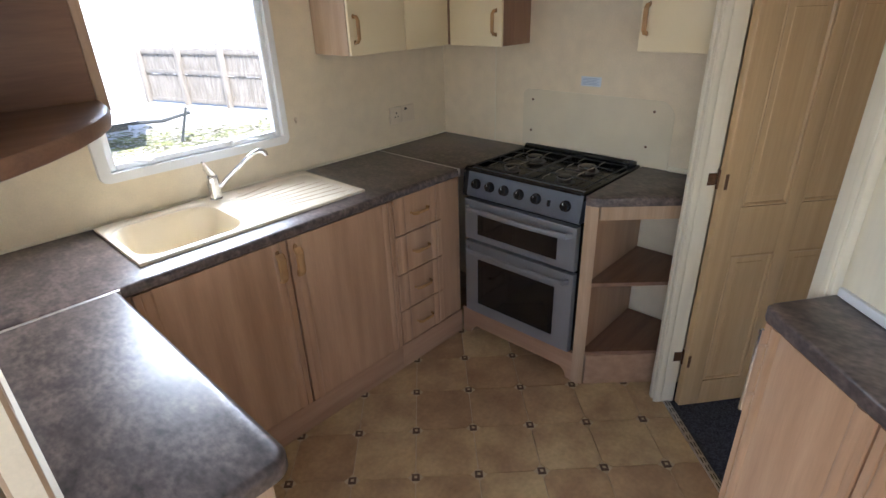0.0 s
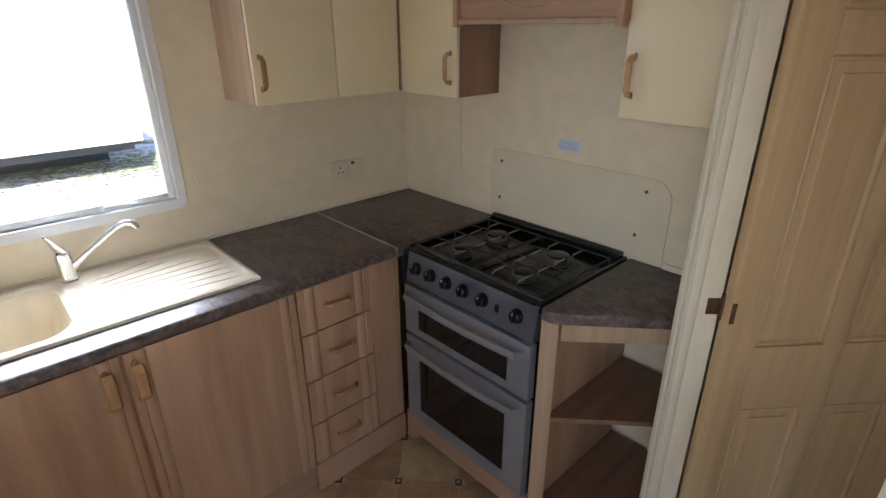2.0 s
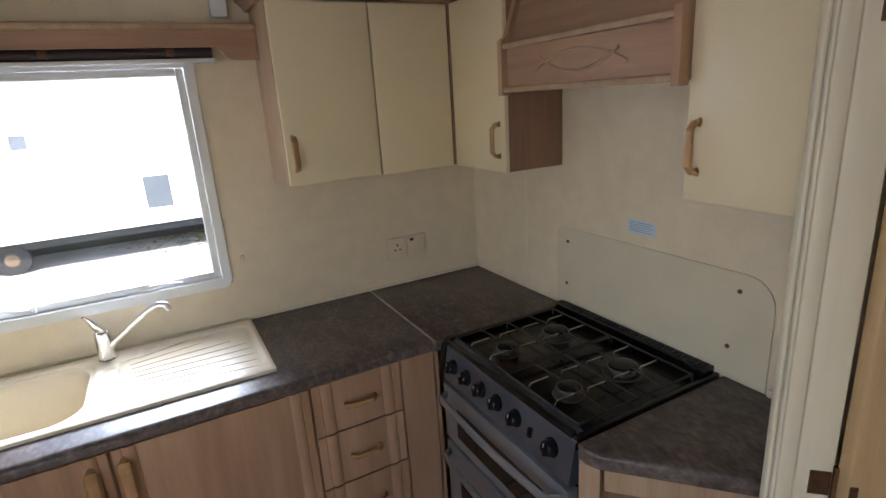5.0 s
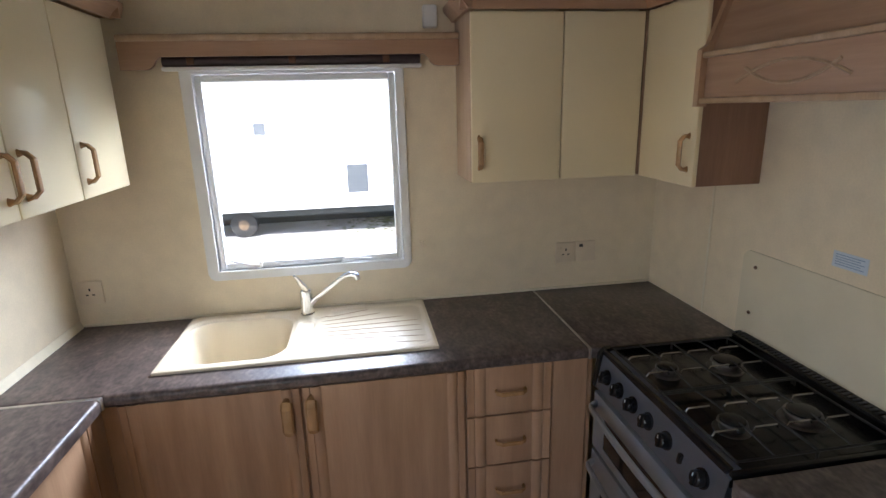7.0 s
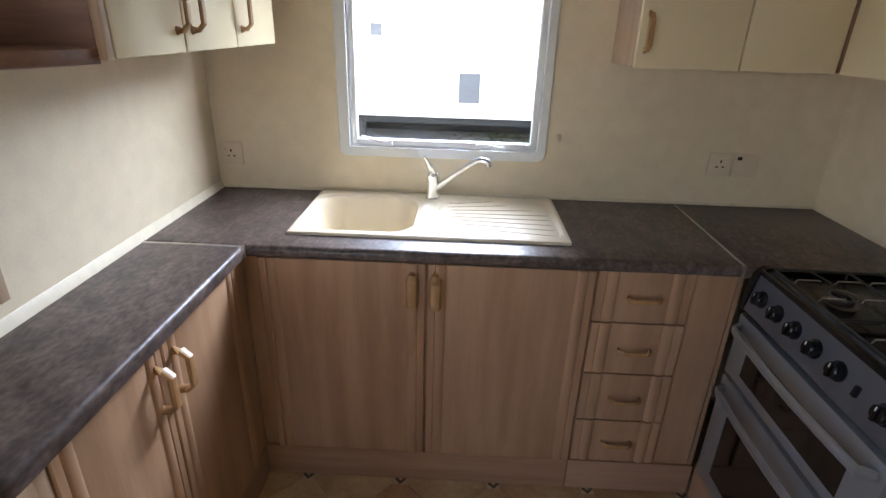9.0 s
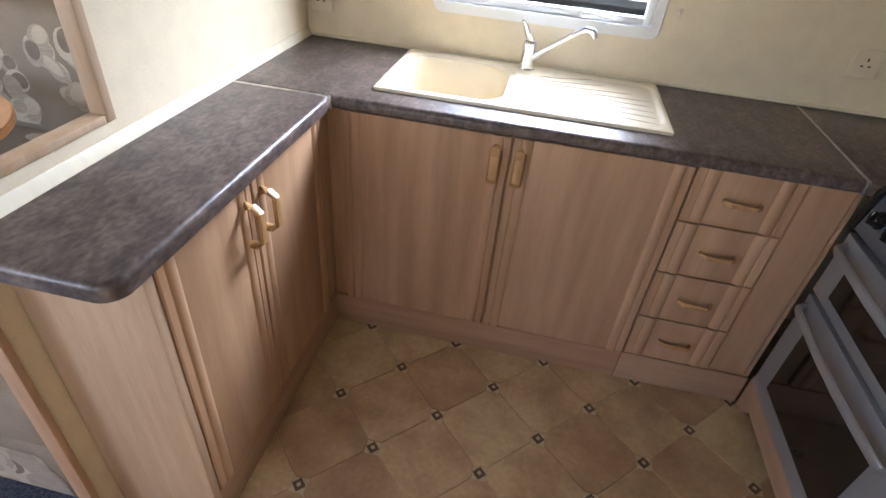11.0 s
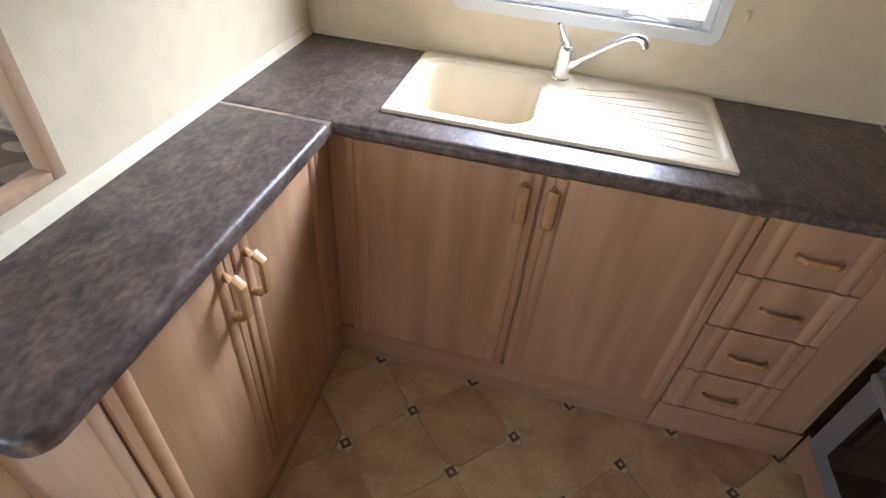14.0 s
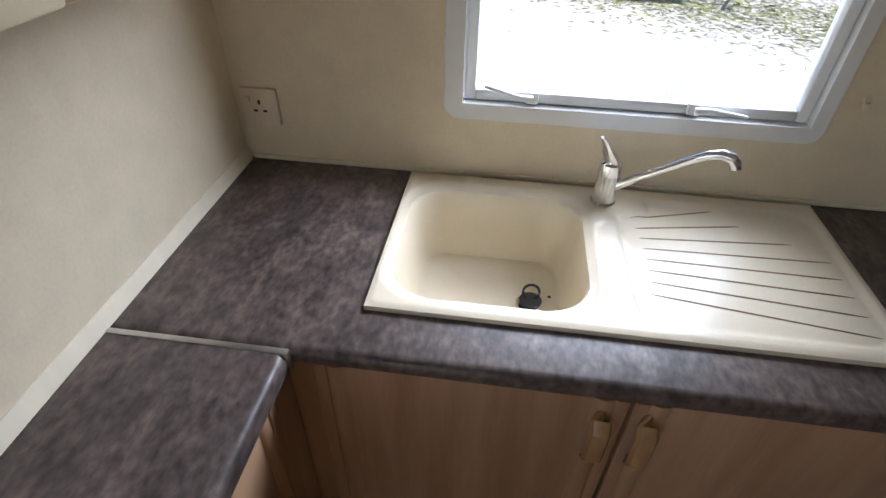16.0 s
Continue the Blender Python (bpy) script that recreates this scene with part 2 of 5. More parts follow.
def tube(bm, path, radius, sides=8, squash=1.0, up=(0, 0, 1)):
    """A round bar along a path; radius may be a list. squash flattens it along up."""
    path = [Vector(p) for p in path]
    rs = radius if isinstance(radius, (list, tuple)) else [radius] * len(path)
    rings = []
    for i, p in enumerate(path):
        d = (path[min(i + 1, len(path) - 1)] - path[max(i - 1, 0)]).normalized()
        u = Vector(up)
        if abs(d.dot(u)) > 0.95:
            u = Vector((1, 0, 0)) if abs(d.x) < 0.9 else Vector((0, 1, 0))
        s = d.cross(u).normalized()
        u = s.cross(d)
        rings.append([bm.verts.new(p + s * math.cos(a) * rs[i] + u * math.sin(a) * rs[i] * squash) for a in (2 * math.pi * k / sides for k in range(sides))])
    fs = []
    for a, b in zip(rings, rings[1:]):
        for k in range(sides):
            fs.append(bm.faces.new((a[k], a[(k + 1) % sides], b[(k + 1) % sides], b[k])))
    fs += [bm.faces.new(rings[0]), bm.faces.new(rings[-1][::-1])]
    bmesh.ops.recalc_face_normals(bm, faces=fs)


def disc(bm, c, r0, r1, h, axis="z", sides=24):
    """A tapered round plug from c along an axis."""
    d = {"x": (1, 0, 0), "y": (0, 1, 0), "z": (0, 0, 1)}[axis]
    tube(bm, [c, [a + b * h for a, b in zip(c, d)]], [r0, r1], sides)


def part(name, bm, material, parent=None, label="", smooth=True):
    """Links a bmesh as one mesh object, under a thing or a part."""
    me = bpy.data.meshes.new(name)
    bm.to_mesh(me)
    bm.free()
    for m in material if isinstance(material, (list, tuple)) else (material,):
        me.materials.append(m)
    ob = new(name, me)
    if smooth:
        me.shade_smooth()
        me.set_sharp_from_angle(angle=radians(35))
    if parent is not None:
        ob.parent = parent
        ob.matrix_parent_inverse = parent_world(parent).inverted()
    if label:
        ob["label"] = label
    return ob


def parent_world(ob):
    """Where a thing stands, worked out from its own pose and its parents'."""
    m = ob.matrix_basis.copy()
    if ob.parent is not None:
        return parent_world(ob.parent) @ ob.matrix_parent_inverse @ m
    return m


def thing(name, at, label, category, group="", kind=""):
    ob = new(name)
    ob.location = at
    return tagged(ob, label, category, group, kind)


def solid(name, blocks, material, label="", category="", kind="structure", bevel=0.0):
    """A piece of the setting out of blocks."""
    bm = bmesh.new()
    for lo, hi in blocks:
        box(bm, lo, hi, bevel)
    return tagged(part(name, bm, material, smooth=False), label, category, "", kind)
# ---- the setting: x right along the window wall, y towards it ----
RX, BY, H = 2.275, 2.0, 2.06        # cooker wall, window wall, ceiling
WT = 0.895                          # worktop top
WX0, WX1, WZ0, WZ1 = 0.515, 1.212, 1.074, 1.782   # hole of the kitchen window
T = 0.06
solid("wall_window", [((-3.2, BY, -0.05), (WX0 - 0.006, BY + T, H)), ((WX1 + 0.006, BY, -0.05), (RX + T, BY + T, H)),
                      ((WX0 - 0.006, BY, -0.05), (WX1 + 0.006, BY + T, WZ0 - 0.006)), ((WX0 - 0.006, BY, WZ1 + 0.006), (WX1 + 0.006, BY + T, H))], WALL, "cream mottled vinyl wall round the kitchen window", "wall")
solid("wall_cooker", [((RX, 0.47, -0.05), (RX + T, BY, H))], WALL, "cream mottled vinyl wall behind the cooker", "wall")
solid("wall_stub", [((1.985, 0.435, -0.05), (RX + T, 0.468, H))], WALL, "short cream wall beside the corner shelves", "wall")
# serving hatch in the partition
HY0, HY1, HZ0, HZ1 = 0.60, 0.958, 0.966, 1.372
solid("wall_partition", [((-0.028, HY1, -0.0), (0, BY, H)), ((-0.028, 0.575, 0), (0, HY1, HZ0)), ((-0.028, 0.575, HZ0), (0, HY0, H)), ((-0.028, HY0, HZ1), (0, HY1, H))],
      WALL, "cream partition with a serving hatch to the lounge", "wall")
solid("ceiling", [((-3.2, -1.3, H), (3.4, BY + T, H + 0.06))], CEIL, "plain off-white board ceiling", "ceiling")
# lounge and rear, plain
solid("wall_lounge_front", [((-3.2, -1.3, -0.05), (-3.14, BY, 0.65)), ((-3.2, -1.3, 1.85), (-3.14, BY, H)), ((-3.2, -1.3, 0.65), (-3.14, -0.9, 1.85)), ((-3.2, 1.5, 0.65), (-3.14, BY, 1.85))], WALL, "cream lounge wall with a wide window", "wall")
solid("wall_rear", [((-3.2, -1.36, -0.05), (-2.4, -1.3, H)), ((-2.4, -1.36, -0.05), (-0.8, -1.3, 0.8)), ((-2.4, -1.36, 1.8), (-0.8, -1.3, H)), ((-0.8, -1.36, -0.05), (-0.1, -1.3, H)),
                    ((-0.1, -1.36, -0.05), (0.8, -1.3, 0.9)), ((-0.1, -1.36, 1.8), (0.8, -1.3, H)), ((0.8, -1.36, -0.05), (3.4, -1.3, H))], WALL, "cream wall behind with windows", "wall")
solid("wall_hall_end", [((3.34, -1.3, -0.05), (3.4, 0.47, H))], WALL, "pale hallway end wall", "wall")
solid("wall_hall_side", [((RX + T, 0.435, -0.05), (3.34, 0.468, H))], WALL, "pale hallway side wall", "wall")

# the doorway runs at a slant: P0 is the hinge post, D along it, N out into the hall
P0, D = Vector((1.918, 0.424, 0)), Vector((-0.70, -0.714, 0)).normalized()
N = Vector((-D.y, D.x, 0))
SLANT = Matrix((( D.x, N.x, 0, P0.x), (D.y, N.y, 0, P0.y), (0, 0, 1, 0), (0, 0, 0, 1)))
OPEN = 0.55
bm = bmesh.new()
box(bm, (OPEN + 0.05, 0.04, -0.05), (2.35, 0.09, H), m=SLANT)
box(bm, (-0.02, -0.02, 1.98), (OPEN + 0.05, 0.03, H), m=SLANT)
tagged(part("wall_slanted", bm, TRIM, smooth=False), "slanted cream wall with the hallway doorway", "wall", "", "structure")
bm = bmesh.new()
box(bm, (-3.14, -1.3, -0.05), (-0.012, BY, 0.006))
tagged(part("carpet_lounge", bm, CARPET, smooth=False), "blue-grey flecked lounge carpet", "carpet", "", "structure")
bm = bmesh.new()
prism(bm, [tuple((SLANT @ Vector(p))[:2]) for p in ((-0.9, 0.014, 0), (2.35, 0.014, 0), (2.35, 2.3, 0), (-0.9, 2.3, 0))], -0.05, 0.005)
tagged(part("carpet_hall", bm, CARPET, smooth=False), "blue-grey flecked hallway carpet", "carpet", "", "structure")
bm = bmesh.new()
box(bm, (0.0, -0.012, 0), (OPEN, 0.016, 0.011), 0.004, SLANT)
strip = tagged(part("threshold_strip", bm, ALU), "ribbed aluminium threshold strip with dark slots", "trim", "", "structure")
bm = bmesh.new()
for i in range(17):
    for off in (-0.005, 0.006):
        box(bm, (0.01 + i * 0.038, off - 0.0018, 0.0108), (0.035 + i * 0.038, off + 0.0018, 0.0118), 0, SLANT)
part("slot", bm, HOLE, strip, "dark slots")
bm = bmesh.new()
box(bm, (-0.028, 0.3, 0), (-0.006, 0.57, 0.011), 0.004)
tagged(part("threshold_strip", bm, ALU), "narrow carpet edge strip beside the worktop end", "trim", "", "structure")
bm = bmesh.new()
box(bm, (RX + T, 0.42, 0), (3.34, 0.434, 0.09), 0.003)
box(bm, (3.325, -1.3, 0), (3.339, 0.42, 0.09), 0.003)
tagged(part("baseboard", bm, WHITE), "white hallway skirting board", "baseboard", "", "structure")

# door posts
def door_post(label, pieces):
    post = thing("door_post", SLANT @ Vector((pieces[0][0][0], pieces[0][0][1], 0)), label, "door frame", "", "structure")
    for name, (lo, hi) in zip(("architrave", "lining", "bead", "bead"), pieces):
        bm = bmesh.new()
        box(bm, lo, hi, 0.004, SLANT)
        part(name, bm, TRIM, post)


HP = H - 0.04
door_post("cream moulded door post with hinges", [((-0.060, -0.045, 0), (0.0, -0.02, HP)), ((-0.045, -0.0198, 0), (0.0, 0.034, HP)), ((-0.050, -0.052, 0), (-0.026, -0.0452, HP)), ((-0.012, -0.05, 0), (-0.002, -0.0452, HP))])
door_post("cream moulded door post on the latch side", [((OPEN, 0.015, 0), (OPEN + 0.07, 0.0398, HP)), ((OPEN, 0.0402, 0), (OPEN + 0.049, 0.094, HP)), ((OPEN + 0.04, 0.008, 0), (OPEN + 0.06, 0.0148, HP))])

# the hall door, hinged at the post and swung into the hall
HINGE = SLANT @ Vector((0.004, 0.036, 0.0))
DOOR = Matrix.Translation(HINGE) @ Matrix.Rotation(math.atan2(-0.63, 0.777), 4, "Z")
door = thing("door_1", HINGE, "beige woodgrain moulded six-panel door standing open", "door", "", "structure")
DW, DH = 0.655, 1.93
bm = bmesh.new()
cols = [(0.0, 0.085), (0.262, 0.320), (0.492, DW)]
rows_z = [(0.012, 0.13), (0.71, 0.90), (1.58, 1.66), (1.83, DH)]
for a, b in cols:
    box(bm, (a, -0.035, 0.012), (b, 0.0, DH), 0.002, DOOR)
for a, b in rows_z:
    for c, d in ((0.085, 0.262), (0.320, 0.492)):
        box(bm, (c, -0.0349, a), (d, -0.0001, b), 0, DOOR)
part("door_leaf", bm, DOORM, door)
for z0, z1 in ((0.13, 0.71), (0.90, 1.58), (1.66, 1.83)):
    for c, d in ((0.085, 0.262), (0.320, 0.492)):
        bm = bmesh.new()
        box(bm, (c, -0.026, z0), (d, -0.009, z1), 0, DOOR)
        for s in (-0.030, -0.009):
            box(bm, (c + 0.035, s, z0 + 0.035), (d - 0.035, s + 0.004 if s < -0.02 else s + 0.004, z1 - 0.035), 0.004, DOOR, 1)
        for e0, e1 in (((c, z0), (c + 0.014, z1)), ((d - 0.014, z0), (d, z1)), ((c, z0), (d, z0 + 0.014)), ((c, z1 - 0.014), (d, z1))):
            box(bm, (e0[0], -0.033, e0[1]), (e1[0], -0.004, e1[1]), 0.005, DOOR, 1)
        part("panel", bm, DOORM, door)
for side in (-1, 1):
    bm = bmesh.new()
    y0 = -0.035 if side < 0 else 0.0
    tube(bm, [DOOR @ Vector((0.548, y0, 0.81)), DOOR @ Vector((0.548, y0 + side * 0.006, 0.81)), DOOR @ Vector((0.548, y0 + side * 0.008, 0.81)), DOOR @ Vector((0.548, y0 + side * 0.03, 0.81)),
              DOOR @ Vector((0.548, y0 + side * 0.04, 0.81)), DOOR @ Vector((0.548, y0 + side * 0.058, 0.81)), DOOR @ Vector((0.548, y0 + side * 0.064, 0.81))], [0.027, 0.027, 0.011, 0.011, 0.024, 0.024, 0.015], 20)
    part("door_knob", bm, CHROME, door, "round chrome door knob")
for z in (0.24, 1.0, 1.72):
    bm = bmesh.new()
    tube(bm, [HINGE + Vector((0, 0, z - 0.035)), HINGE + Vector((0, 0, z + 0.035))], 0.006, 8)
    box(bm, (0.0, -0.0375, z - 0.028), (0.012, -0.0352, z + 0.028), 0.001, DOOR)
    box(bm, (-0.001, 0.0, z - 0.022), (0.002, 0.03, z + 0.022), 0.0, SLANT)
    part("hinge", bm, BRONZE, door, "dark bronze hinge")

# ---- window ----
win = thing("window_1", (0.85, BY, WZ0), "white plastic caravan window with two stay arms, closed", "window", "", "structure")


def ring(bm, x0, x1, z0, z1, w, y0, y1, bevel=0.004):
    """A four-sided frame of bars w wide, mitred as butted bars."""
    box(bm, (x0, y0, z0), (x0 + w, y1, z1), bevel)
    box(bm, (x1 - w, y0, z0), (x1, y1, z1), bevel)
    box(bm, (x0 + w - 0.001, y0 + 0.0006, z0), (x1 - w + 0.001, y1, z0 + w), bevel)
    box(bm, (x0 + w - 0.001, y0 + 0.0006, z1 - w), (x1 - w + 0.001, y1, z1), bevel)


bm = bmesh.new()
c = 0.03
ox0, ox1, oz0, oz1 = 0.477, 1.24, 1.04, 1.815
outer = []
for cx, cz, a0 in ((ox1 - c, oz0 + c, -90), (ox1 - c, oz1 - c, 0), (ox0 + c, oz1 - c, 90), (ox0 + c, oz0 + c, 180)):
    outer += [(cx + c * math.cos(radians(a0 + 15 * k)), cz + c * math.sin(radians(a0 + 15 * k))) for k in range(7)]
inner = [(WX1, WZ0), (WX1, WZ1), (WX0, WZ1), (WX0, WZ0)]
for y in (BY - 0.011,):
    vo = [bm.verts.new((x, y, z)) for x, z in outer]
    vb = [bm.verts.new((x + (0.004 if x > 0.85 else -0.004), BY - 0.0005, z)) for x, z in outer]
    vi = [bm.verts.new((x, y, z)) for x, z in inner]
    for k in range(28):
        bm.faces.new((vo[k], vo[(k + 1) % 28], vb[(k + 1) % 28], vb[k]))
    for q in range(4):
        seg = vo[q * 7:q * 7 + 7]
        for a, b in zip(seg, seg[1:]):
            bm.faces.new((a, b, vi[q]))
        bm.faces.new((vo[q * 7 + 6], vo[(q * 7 + 7) % 28], vi[(q + 1) % 4], vi[q]))
    vd = [bm.verts.new((x, BY + 0.05, z)) for x, z in inner]
    for q in range(4):
        bm.faces.new((vi[q], vi[(q + 1) % 4], vd[(q + 1) % 4], vd[q]))
bmesh.ops.recalc_face_normals(bm, faces=bm.faces)
part("window_frame", bm, WHITE, win)
bm = bmesh.new()
ring(bm, WX0 + 0.002, WX1 - 0.002, WZ0 + 0.002, WZ1 - 0.002, 0.024, BY + 0.006, BY + 0.042, 0.006)
part("sash", bm, WHITE, win, "white opening sash")
bm = bmesh.new()
box(bm, (WX0 + 0.022, BY + 0.022, WZ0 + 0.022), (WX1 - 0.022, BY + 0.027, WZ1 - 0.022))
pane = part("pane", bm, GLASS, win, "clear glass pane", smooth=False)
pane.visible_shadow = False
for sx in (0.66, 0.985):
    bm = bmesh.new()
    box(bm, (sx - 0.013, BY - 0.004, WZ0 + 0.004), (sx + 0.013, BY + 0.012, WZ0 + 0.03), 0.004)
    part("stay_bracket", bm, WHITE, win, "small white stay bracket")
    bm = bmesh.new()
    d = -1 if sx < 0.8 else 1
    tube(bm, [(sx, BY - 0.006, WZ0 + 0.018), (sx + d * 0.03, BY - 0.012, WZ0 + 0.022), (sx + d * 0.10, BY - 0.014, WZ0 + (0.042 if d < 0 else 0.014))], [0.007, 0.006, 0.004], 8)
    part("stay_arm", bm, WHITE, win, "white window stay arm")

# pelmet, blind
pel = thing("window_pelmet", (0.85, BY, 1.78), "wood-effect pelmet board with a rounded top rail above the window", "pelmet")
bm = bmesh.new()
px0, px1, pz0, pz1 = 0.322, 1.435, 1.793, 1.88
pts = [(px0, pz1), (px0, pz0), (px0 + 0.075, pz0)] + [(px0 + 0.075 + 0.035 * math.sin(radians(a)), pz0 + 0.035 - 0.035 * math.cos(radians(a))) for a in (25, 50, 75)] + [(px0 + 0.125, pz0 + 0.040)]
pts += [(px1 + px0 - x, z) for x, z in pts[::-1]]
prism(bm, pts, BY - 0.082, BY - 0.066, "y")
part("pelmet_board", bm, WOOD_H, pel)
bm = bmesh.new()
box(bm, (px0, BY - 0.096, pz1), (px1, BY - 0.001, pz1 + 0.022), 0.009, seg=3)
part("top_rail", bm, WOOD_PALE, pel, "paler rounded top rail")
blind = thing("roller_blind", (0.85, BY - 0.04, 1.79), "rolled-up dark window blind with a white bottom bar", "blind")
bm = bmesh.new()
tube(bm, [(0.44, BY - 0.033, 1.822), (1.30, BY - 0.033, 1.822)], 0.019, 14)
part("roll", bm, BLIND, blind)
bm = bmesh.new()
box(bm, (0.435, BY - 0.05, 1.791), (1.305, BY - 0.018, 1.804), 0.004)
part("bottom_bar", bm, WHITE, blind, "white bottom bar")
for x in (0.53, 0.86, 1.18):
    bm = bmesh.new()
    box(bm, (x - 0.012, BY - 0.056, 1.809), (x + 0.012, BY - 0.03, 1.834), 0.003)
    part("clip", bm, BRONZE, blind, "small dark clip")


# ---- joinery ----
def face(o, u, w):
    """Axes for a front: o its lower corner, u along it, w out of it."""
    u, w = Vector(u).normalized(), Vector(w).normalized()
    return Matrix(((u.x, w.x, 0, o[0]), (u.y, w.y, 0, o[1]), (0, 0, 1, o[2]), (0, 0, 0, 1)))


def fluted(bm, m, u0, u1, z0, z1, stile=0.055, left=True, right=True, t=0.018):
    """A door or drawer front: a flat field between upright rounded beads."""
    def bead(a, b):
        k = 8
        return [(a + (b - a) * i / k, t - 0.0035 + 0.0060 * math.sin(math.pi * i / k) ** 0.6) for i in range(k + 1)]
    prof = [(u0, 0)]
    if left:
        prof += [(u0, t - 0.003), (u0 + 0.003, t), (u0 + stile * 0.38, t)] + bead(u0 + stile * 0.42, u0 + stile)
        prof += [(u0 + stile + 0.004, t - 0.0035), (u0 + stile + 0.012, t - 0.001)]
    else:
        prof += [(u0, t - 0.004), (u0 + 0.005, t)]
    if right:
        prof += [(u1 - stile - 0.012, t - 0.001), (u1 - stile - 0.004, t - 0.0035)] + bead(u1 - stile, u1 - stile * 0.42) + [(u1 - stile * 0.38, t), (u1 - 0.003, t), (u1, t - 0.003)]
    else:
        prof += [(u1 - 0.005, t), (u1, t - 0.004)]
    prof += [(u1, 0)]
    prism(bm, prof, z0, z1, "z", m)


def d_handle(name, m, u, z, length, parent, material, level=False, width=0.02, stand=0.026):
    """A flat looped pull with chamfered corners and two feet."""
    bm = bmesh.new()
    h = length / 2
    line = [(-h, 0.0), (-h, stand * 0.55), (-h + 0.014, stand), (h - 0.014, stand), (h, stand * 0.55), (h, 0.0)]
    path = [m @ (Vector((u + a, d, z)) if level else Vector((u, d, z + a))) for a, d in line]
    tube(bm, path, width / 2, 8, 0.55, up=(m.to_3x3() @ Vector((0, 1, 0))))
    return part(name, bm, material, parent, "golden varnished looped pull")


# base unit under the sink
FY = 1.462
F = face((0, FY, 0), (1, 0, 0), (0, -1, 0))
unit = thing("sink_base_cabinet", (0.83, 1.7, 0), "oak-effect sink base cabinet with two fluted doors", "cabinet")
bm = bmesh.new()
box(bm, (0.255, FY, 0.0), (1.344, FY + 0.016, WT - 0.036))
box(bm, (0.295, FY + 0.016, 0), (0.31, BY - 0.01, WT - 0.036))
part("body", bm, WOOD, unit)
bm = bmesh.new()
box(bm, (0.282, FY - 0.012, 0.0), (1.343, FY - 0.0005, 0.128), 0.002)
part("plinth", bm, WOOD_H, unit)
for a, b, hx in ((0.338, 0.841, 0.802), (0.848, 1.342, 0.873)):
    bm = bmesh.new()
    fluted(bm, F, a, b, 0.135, 0.855)
    dd = part("door", bm, WOOD, unit)
    d_handle("handle", F @ Matrix.Translation((0, 0.018, 0)), hx, 0.766, 0.10, dd, HANDLE, False, 0.034, 0.024)
# drawers
unit = thing("drawer_cabinet", (1.45, 1.7, 0), "oak-effect narrow cabinet with four shallow drawers", "cabinet")
bm = bmesh.new()
box(bm, (1.345, FY, 0.0), (1.772, FY + 0.016, WT - 0.036))
box(bm, (1.756, FY + 0.016, 0), (1.772, BY - 0.01, WT - 0.036))
part("body", bm, WOOD, unit)
bm = bmesh.new()
box(bm, (1.345, FY - 0.012, 0.0), (1.772, FY - 0.0005, 0.128), 0.002)
part("plinth", bm, WOOD_H, unit)
for z0, z1 in ((0.140, 0.312), (0.318, 0.498), (0.504, 0.684), (0.690, 0.858)):
    bm = bmesh.new()
    fluted(bm, F, 1.348, 1.628, z0, z1, 0.062)
    dd = part("drawer", bm, WOOD, unit)
    d_handle("handle", F @ Matrix.Translation((0, 0.018, 0)), 1.490, (z0 + z1) / 2, 0.095, dd, HANDLE, True, 0.016)
bm = bmesh.new()
fluted(bm, F, 1.634, 1.756, 0.135, 0.858, left=False, right=False, t=0.008)
part("filler_panel", bm, WOOD, unit)

# peninsula unit
PX = 0.278
G = face((PX, 0, 0), (0, 1, 0), (1, 0, 0))
unit = thing("peninsula_base_cabinet", (0.15, 1.0, 0), "shallow oak-effect base cabinet with two doors and a pale end panel", "cabinet")
bm = bmesh.new()
box(bm, (PX - 0.016, 0.655, 0.0), (PX, FY - 0.013, WT - 0.036))
part("body", bm, WOOD, unit)
bm = bmesh.new()
box(bm, (0.002, 0.628, 0.0), (PX + 0.014, 0.6545, WT - 0.036), 0.002)
part("end_panel", bm, WOOD_PALE, unit, "pale oak end panel")
bm = bmesh.new()
box(bm, (PX + 0.0005, 0.656, 0.0), (PX + 0.012, FY - 0.013, 0.128), 0.002)
part("plinth", bm, WOOD_Y, unit)
for a, b, hy in ((0.658, 0.987, 0.952), (0.993, 1.385, 1.028)):
    bm = bmesh.new()
    fluted(bm, G, a, b, 0.135, 0.855)
    dd = part("door", bm, WOOD, unit)
    d_handle("handle", G @ Matrix.Translation((0, 0.018, 0)), hy, 0.755, 0.105, dd, HANDLE, False, 0.027, 0.036)
bm = bmesh.new()
box(bm, (PX + 0.0005, 1.39, 0.13), (PX + 0.01, FY - 0.0005, WT - 0.036), 0.002)
part("filler_panel", bm, WOOD, unit)
bm = bmesh.new()
box(bm, (-0.034, 0.556, 0.0), (0.010, 0.5745, 0.985), 0.004)
tagged(part("partition_end_post", bm, WOOD), "upright oak-effect capping post at the partition end", "trim", "", "structure")

# corner shelves beside the cooker
unit = thing("corner_shelf_unit", (1.95, 0.65, 0), "open oak-effect corner shelf unit beside the cooker", "shelf")
bm = bmesh.new()
box(bm, (1.7865, 0.776, 0.0), (RX - 0.002, 0.794, WT - 0.036), 0.002)
part("side_panel", bm, WOOD, unit)
bm = bmesh.new()
prism(bm, [(1.7755, 0.8035), (1.7755, 0.776), (1.787, 0.752), (1.805, 0.764), (1.786, 0.7925), (1.786, 0.8035)], 0, WT - 0.036)
part("front_post", bm, WOOD_PALE, unit, "pale oak corner post")
shelf_pts = [(1.796, 0.7755), (1.800, 0.758), (2.010, 0.527), (2.262, 0.527), (2.262, 0.7755)]
